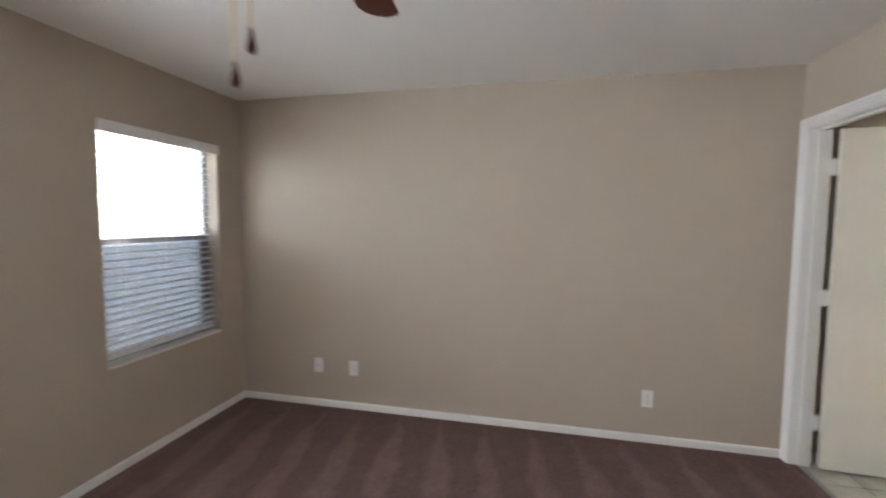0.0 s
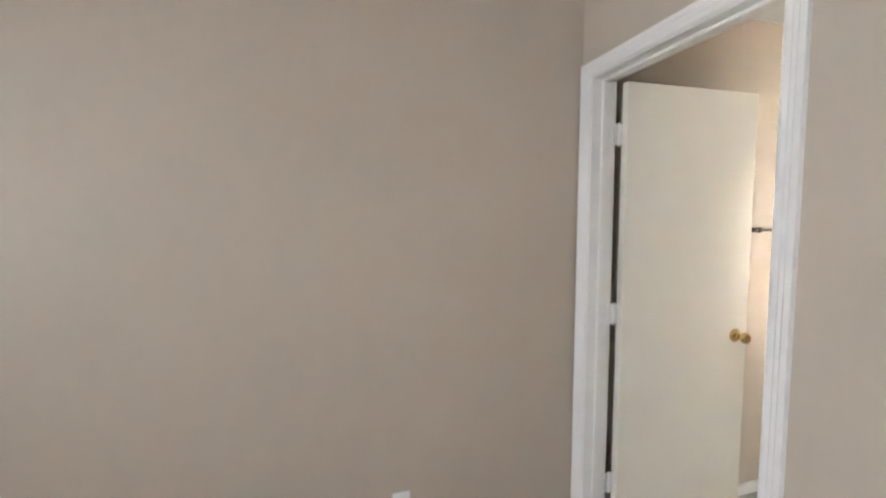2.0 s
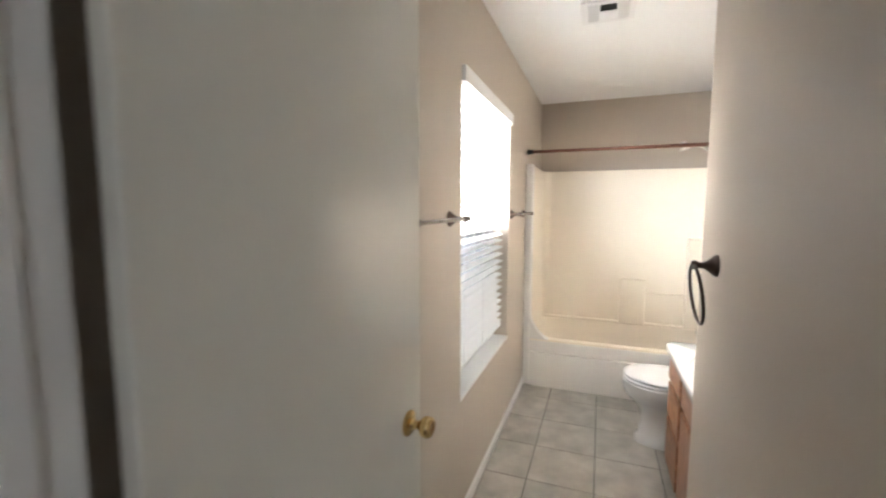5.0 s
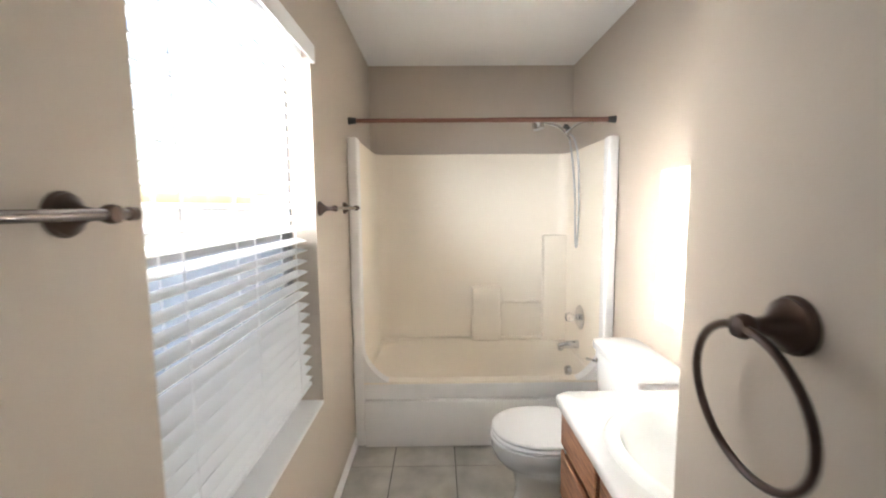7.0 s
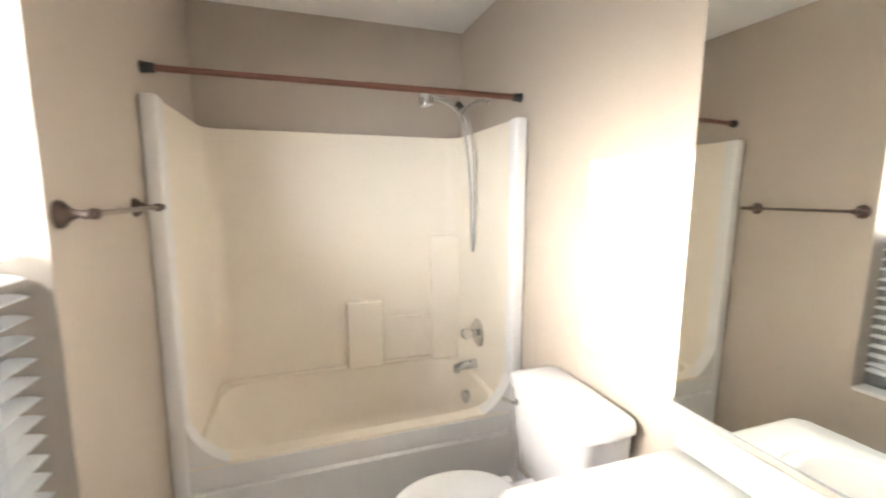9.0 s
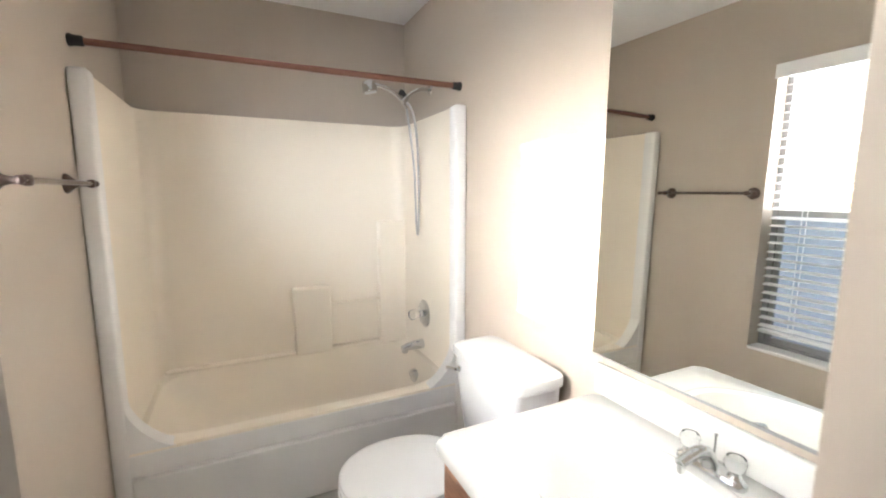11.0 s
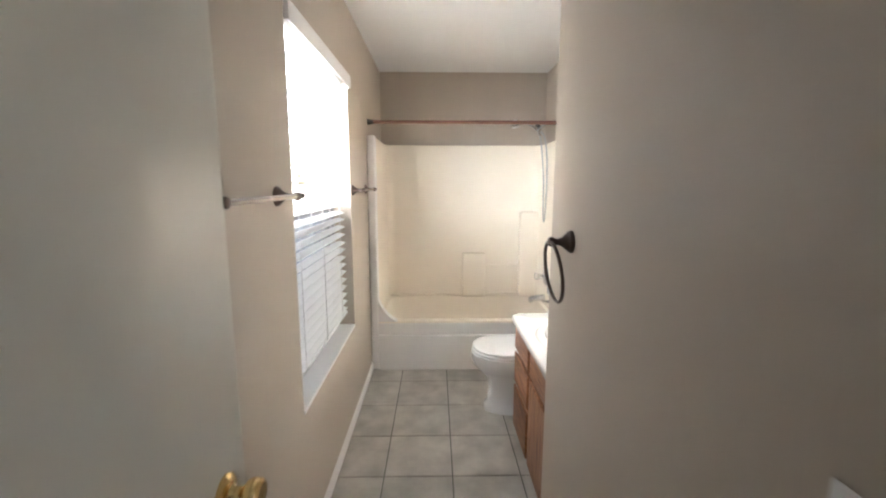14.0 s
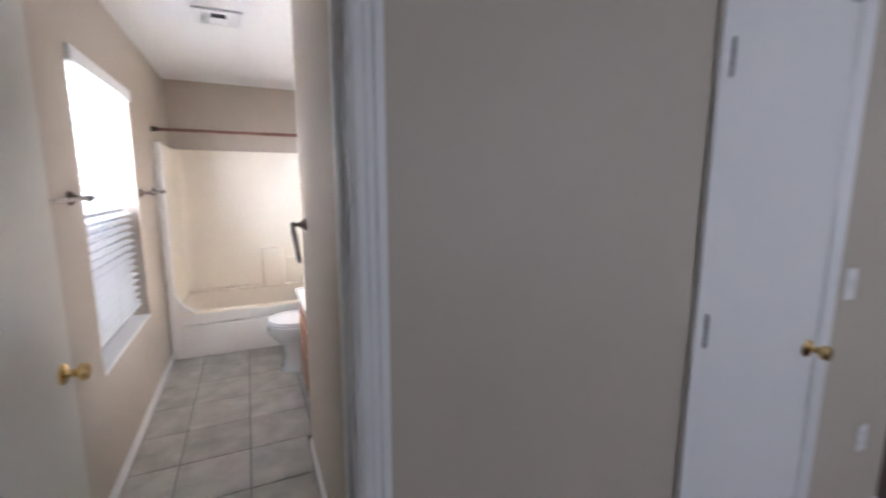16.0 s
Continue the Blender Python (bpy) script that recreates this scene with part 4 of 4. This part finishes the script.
wall_plate("light_switch", facing((1.955, CORR, 1.102), (-1, 0, 0), (0, 1, 0)), "switch", "white light switch on the bathroom entry wall", "light switch", "light switches")
wall_plate("light_switch", facing((PART0, 0.085, 1.11), (0, -1, 0), (-1, 0, 0)), "switch", "white light switch beside the closet door", "light switch", "light switches")
wall_plate("wall_outlet", facing((PART0, -0.21, 0.42), (0, -1, 0), (-1, 0, 0)), "outlet", "white outlet low on the partition wall", "outlet", "wall outlets")
wall_plate("wall_outlet", facing((-1.714, NORTH, 0.338), (1, 0, 0), (0, -1, 0)), "jack", "white jack plate low on the bedroom wall", "wall plate", "wall outlets")
wall_plate("wall_outlet", facing((-1.416, NORTH, 0.335), (1, 0, 0), (0, -1, 0)), "outlet", "white double outlet low on the bedroom wall", "outlet", "wall outlets")
wall_plate("wall_outlet", facing((0.710, NORTH, 0.309), (1, 0, 0), (0, -1, 0)), "outlet", "white double outlet low on the bedroom wall", "outlet", "wall outlets")


def ceiling_vent():
    x0, x1, y0, y1, z = 3.588, 3.838, 2.040, 2.296, HIGH
    t = thing("ceiling_vent", ((x0 + x1) / 2, (y0 + y1) / 2, z), "white louvred ceiling fan grille with dark centre", "ceiling vent")
    b = 0.03
    for a, c in (((x0, y0), (x1, y0 + b)), ((x0, y1 - b), (x1, y1)), ((x0, y0 + b), (x0 + b, y1 - b)), ((x1 - b, y0 + b), (x1, y1 - b))):
        part("vent_frame", boxed((*a, z - 0.016), (*c, z - 0.0005), 0.004, 2), TRIM, t, smooth=False)
    # flat near-black sheet in place of the shaded hollow behind the louvres
    part("opening_shade", boxed((x0 + b, y0 + b, z - 0.004), (x1 - b, y1 - b, z - 0.001)), DARK, t, "near-black sheet that paints the shade in the grille opening", smooth=False)
    cx, cy = (x0 + x1) / 2, (y0 + y1) / 2
    for i in range(5):
        xx = x0 + b + 0.019 + i * 0.038
        for lo, hi in ((y0 + b, cy - 0.042), (cy + 0.042, y1 - b)):
            part("slat", boxed((-0.012, lo, -0.001), (0.012, hi, 0.001), 0, 1, pose(xx, 0, z - 0.010, 0, 28, 0)), TRIM, t, smooth=False)
    for yy in (cy - 0.042, cy + 0.042):
        part("divider", boxed((x0 + b, yy - 0.003, z - 0.015), (x1 - b, yy + 0.003, z - 0.004)), TRIM, t, smooth=False)
    part("centre_plate", boxed((x0 + b, cy - 0.039, z - 0.014), (x0 + b + 0.012, cy + 0.039, z - 0.010), 0.001, 1), TRIM, t, smooth=False)
    part("centre_plate", boxed((x1 - b - 0.100, cy - 0.039, z - 0.014), (x1 - b, cy + 0.039, z - 0.010), 0.001, 1), TRIM, t, smooth=False)


ceiling_vent()


# ---- bedroom: ceiling fan ----
def ceiling_fan(cx, cy, first):
    t = thing("ceiling_fan", (cx, cy, HIGH), "ceiling fan with dark cherry blades and two pull chains", "ceiling fan")
    at = Matrix.Translation((cx, cy, 0))
    part("canopy", turned([(0, HIGH - 0.0005), (0.075, HIGH - 0.0005), (0.075, HIGH - 0.02), (0.055, HIGH - 0.055), (0.02, HIGH - 0.065), (0, HIGH - 0.065)], at), BRASS, t)
    part("down_rod", tube([(cx, cy, HIGH - 0.06), (cx, cy, 2.30)], 0.012), BRASS, t)
    part("motor", turned([(0, 2.315), (0.06, 2.312), (0.12, 2.295), (0.135, 2.27), (0.135, 2.235), (0.115, 2.20), (0.07, 2.185), (0.06, 2.15), (0.05, 2.115), (0.03, 2.10), (0, 2.098)], at, 32), BRASS, t, "polished brass motor housing")
    for i in range(5):
        m = at @ pose(0, 0, 2.212, 0, 0, first + 72 * i)
        tilt = m @ pose(0, 0, 0, 11, 0, 0)
        bm = boxed((0.10, -0.018, -0.004), (0.23, 0.018, 0.004), 0.003, 2, m)
        part("blade_arm", bm, BRASS, t)
        bm = bmesh.new()
        w0, w1, l0, l1 = 0.050, 0.074, 0.19, 0.69
        outline = [(l0, -w0), (l0, w0)] + [(l0 + (l1 - 0.05 - l0) * k / 4, w0 + (w1 - w0) * k / 4) for k in range(1, 5)]
        outline += [(l1 - 0.012, w1 * 0.72), (l1, w1 * 0.25), (l1 - 0.004, -w1 * 0.3), (l1 - 0.03, -w1 * 0.85)]
        outline += [(l0 + (l1 - 0.05 - l0) * k / 4, -(w0 + (w1 - w0) * k / 4)) for k in range(4, 0, -1)]
        loft(bm, [[tilt @ Vector((x, y, h)) for x, y in outline] for h in (-0.003, 0.003)])
        part("blade", bm, FANWOOD, t, "dark cherry wood blade", smooth=False)
    for (x, y, low) in ((cx - 0.056, cy - 0.062, 1.822), (cx - 0.075, cy - 0.083, 1.757)):
        part("pull_chain", tube([(x, y, 2.14), (x, y, low + 0.02)], 0.0014, 6), BRASS, t)
        part("pull_fob", turned([(0, low + 0.024), (0.003, low + 0.022), (0.004, low + 0.012), (0.008, low - 0.004), (0.0095, low - 0.014), (0.006, low - 0.021), (0, low - 0.022)], Matrix.Translation((x, y, 0)), 14), FANWOOD, t, "dark wooden pull fob")


ceiling_fan(-0.495, 0.505, 97.5)

# ---- bathroom floor tiles ----
PITCH, GAP = 0.3435, 0.006
half = (PITCH - GAP) / 2
TX, TY = 4.213, 2.150
tile_meshes = {}
for i in range(-8, 2):
    for j in range(-3, 2):
        ax, bx = TX + i * PITCH + GAP / 2, TX + (i + 1) * PITCH - GAP / 2
        ay, by = TY + j * PITCH + GAP / 2, TY + (j + 1) * PITCH - GAP / 2
        ax, bx, by = max(ax, 1.592), min(bx, TUB + 0.006), min(by, NORTH - 0.013)
        ay = max(ay, (CORR + 0.013) if ax < NOSE - 0.1 and bx < NOSE + 0.2 else ALC + 0.002)
        if bx - ax < 0.02 or by - ay < 0.02:
            continue
        key = (round(bx - ax, 4), round(by - ay, 4))
        if key not in tile_meshes:
            bm = boxed((-key[0] / 2, -key[1] / 2, -0.009), (key[0] / 2, key[1] / 2, 0.0), 0.0018, 2)
            me = bpy.data.meshes.new("tile")
            bm.to_mesh(me)
            bm.free()
            me.materials.append(TILE)
            tile_meshes[key] = me
        ob = new("tile", tile_meshes[key])
        ob.location = ((ax + bx) / 2, (ay + by) / 2, 0)
        ob.parent = tile_floor
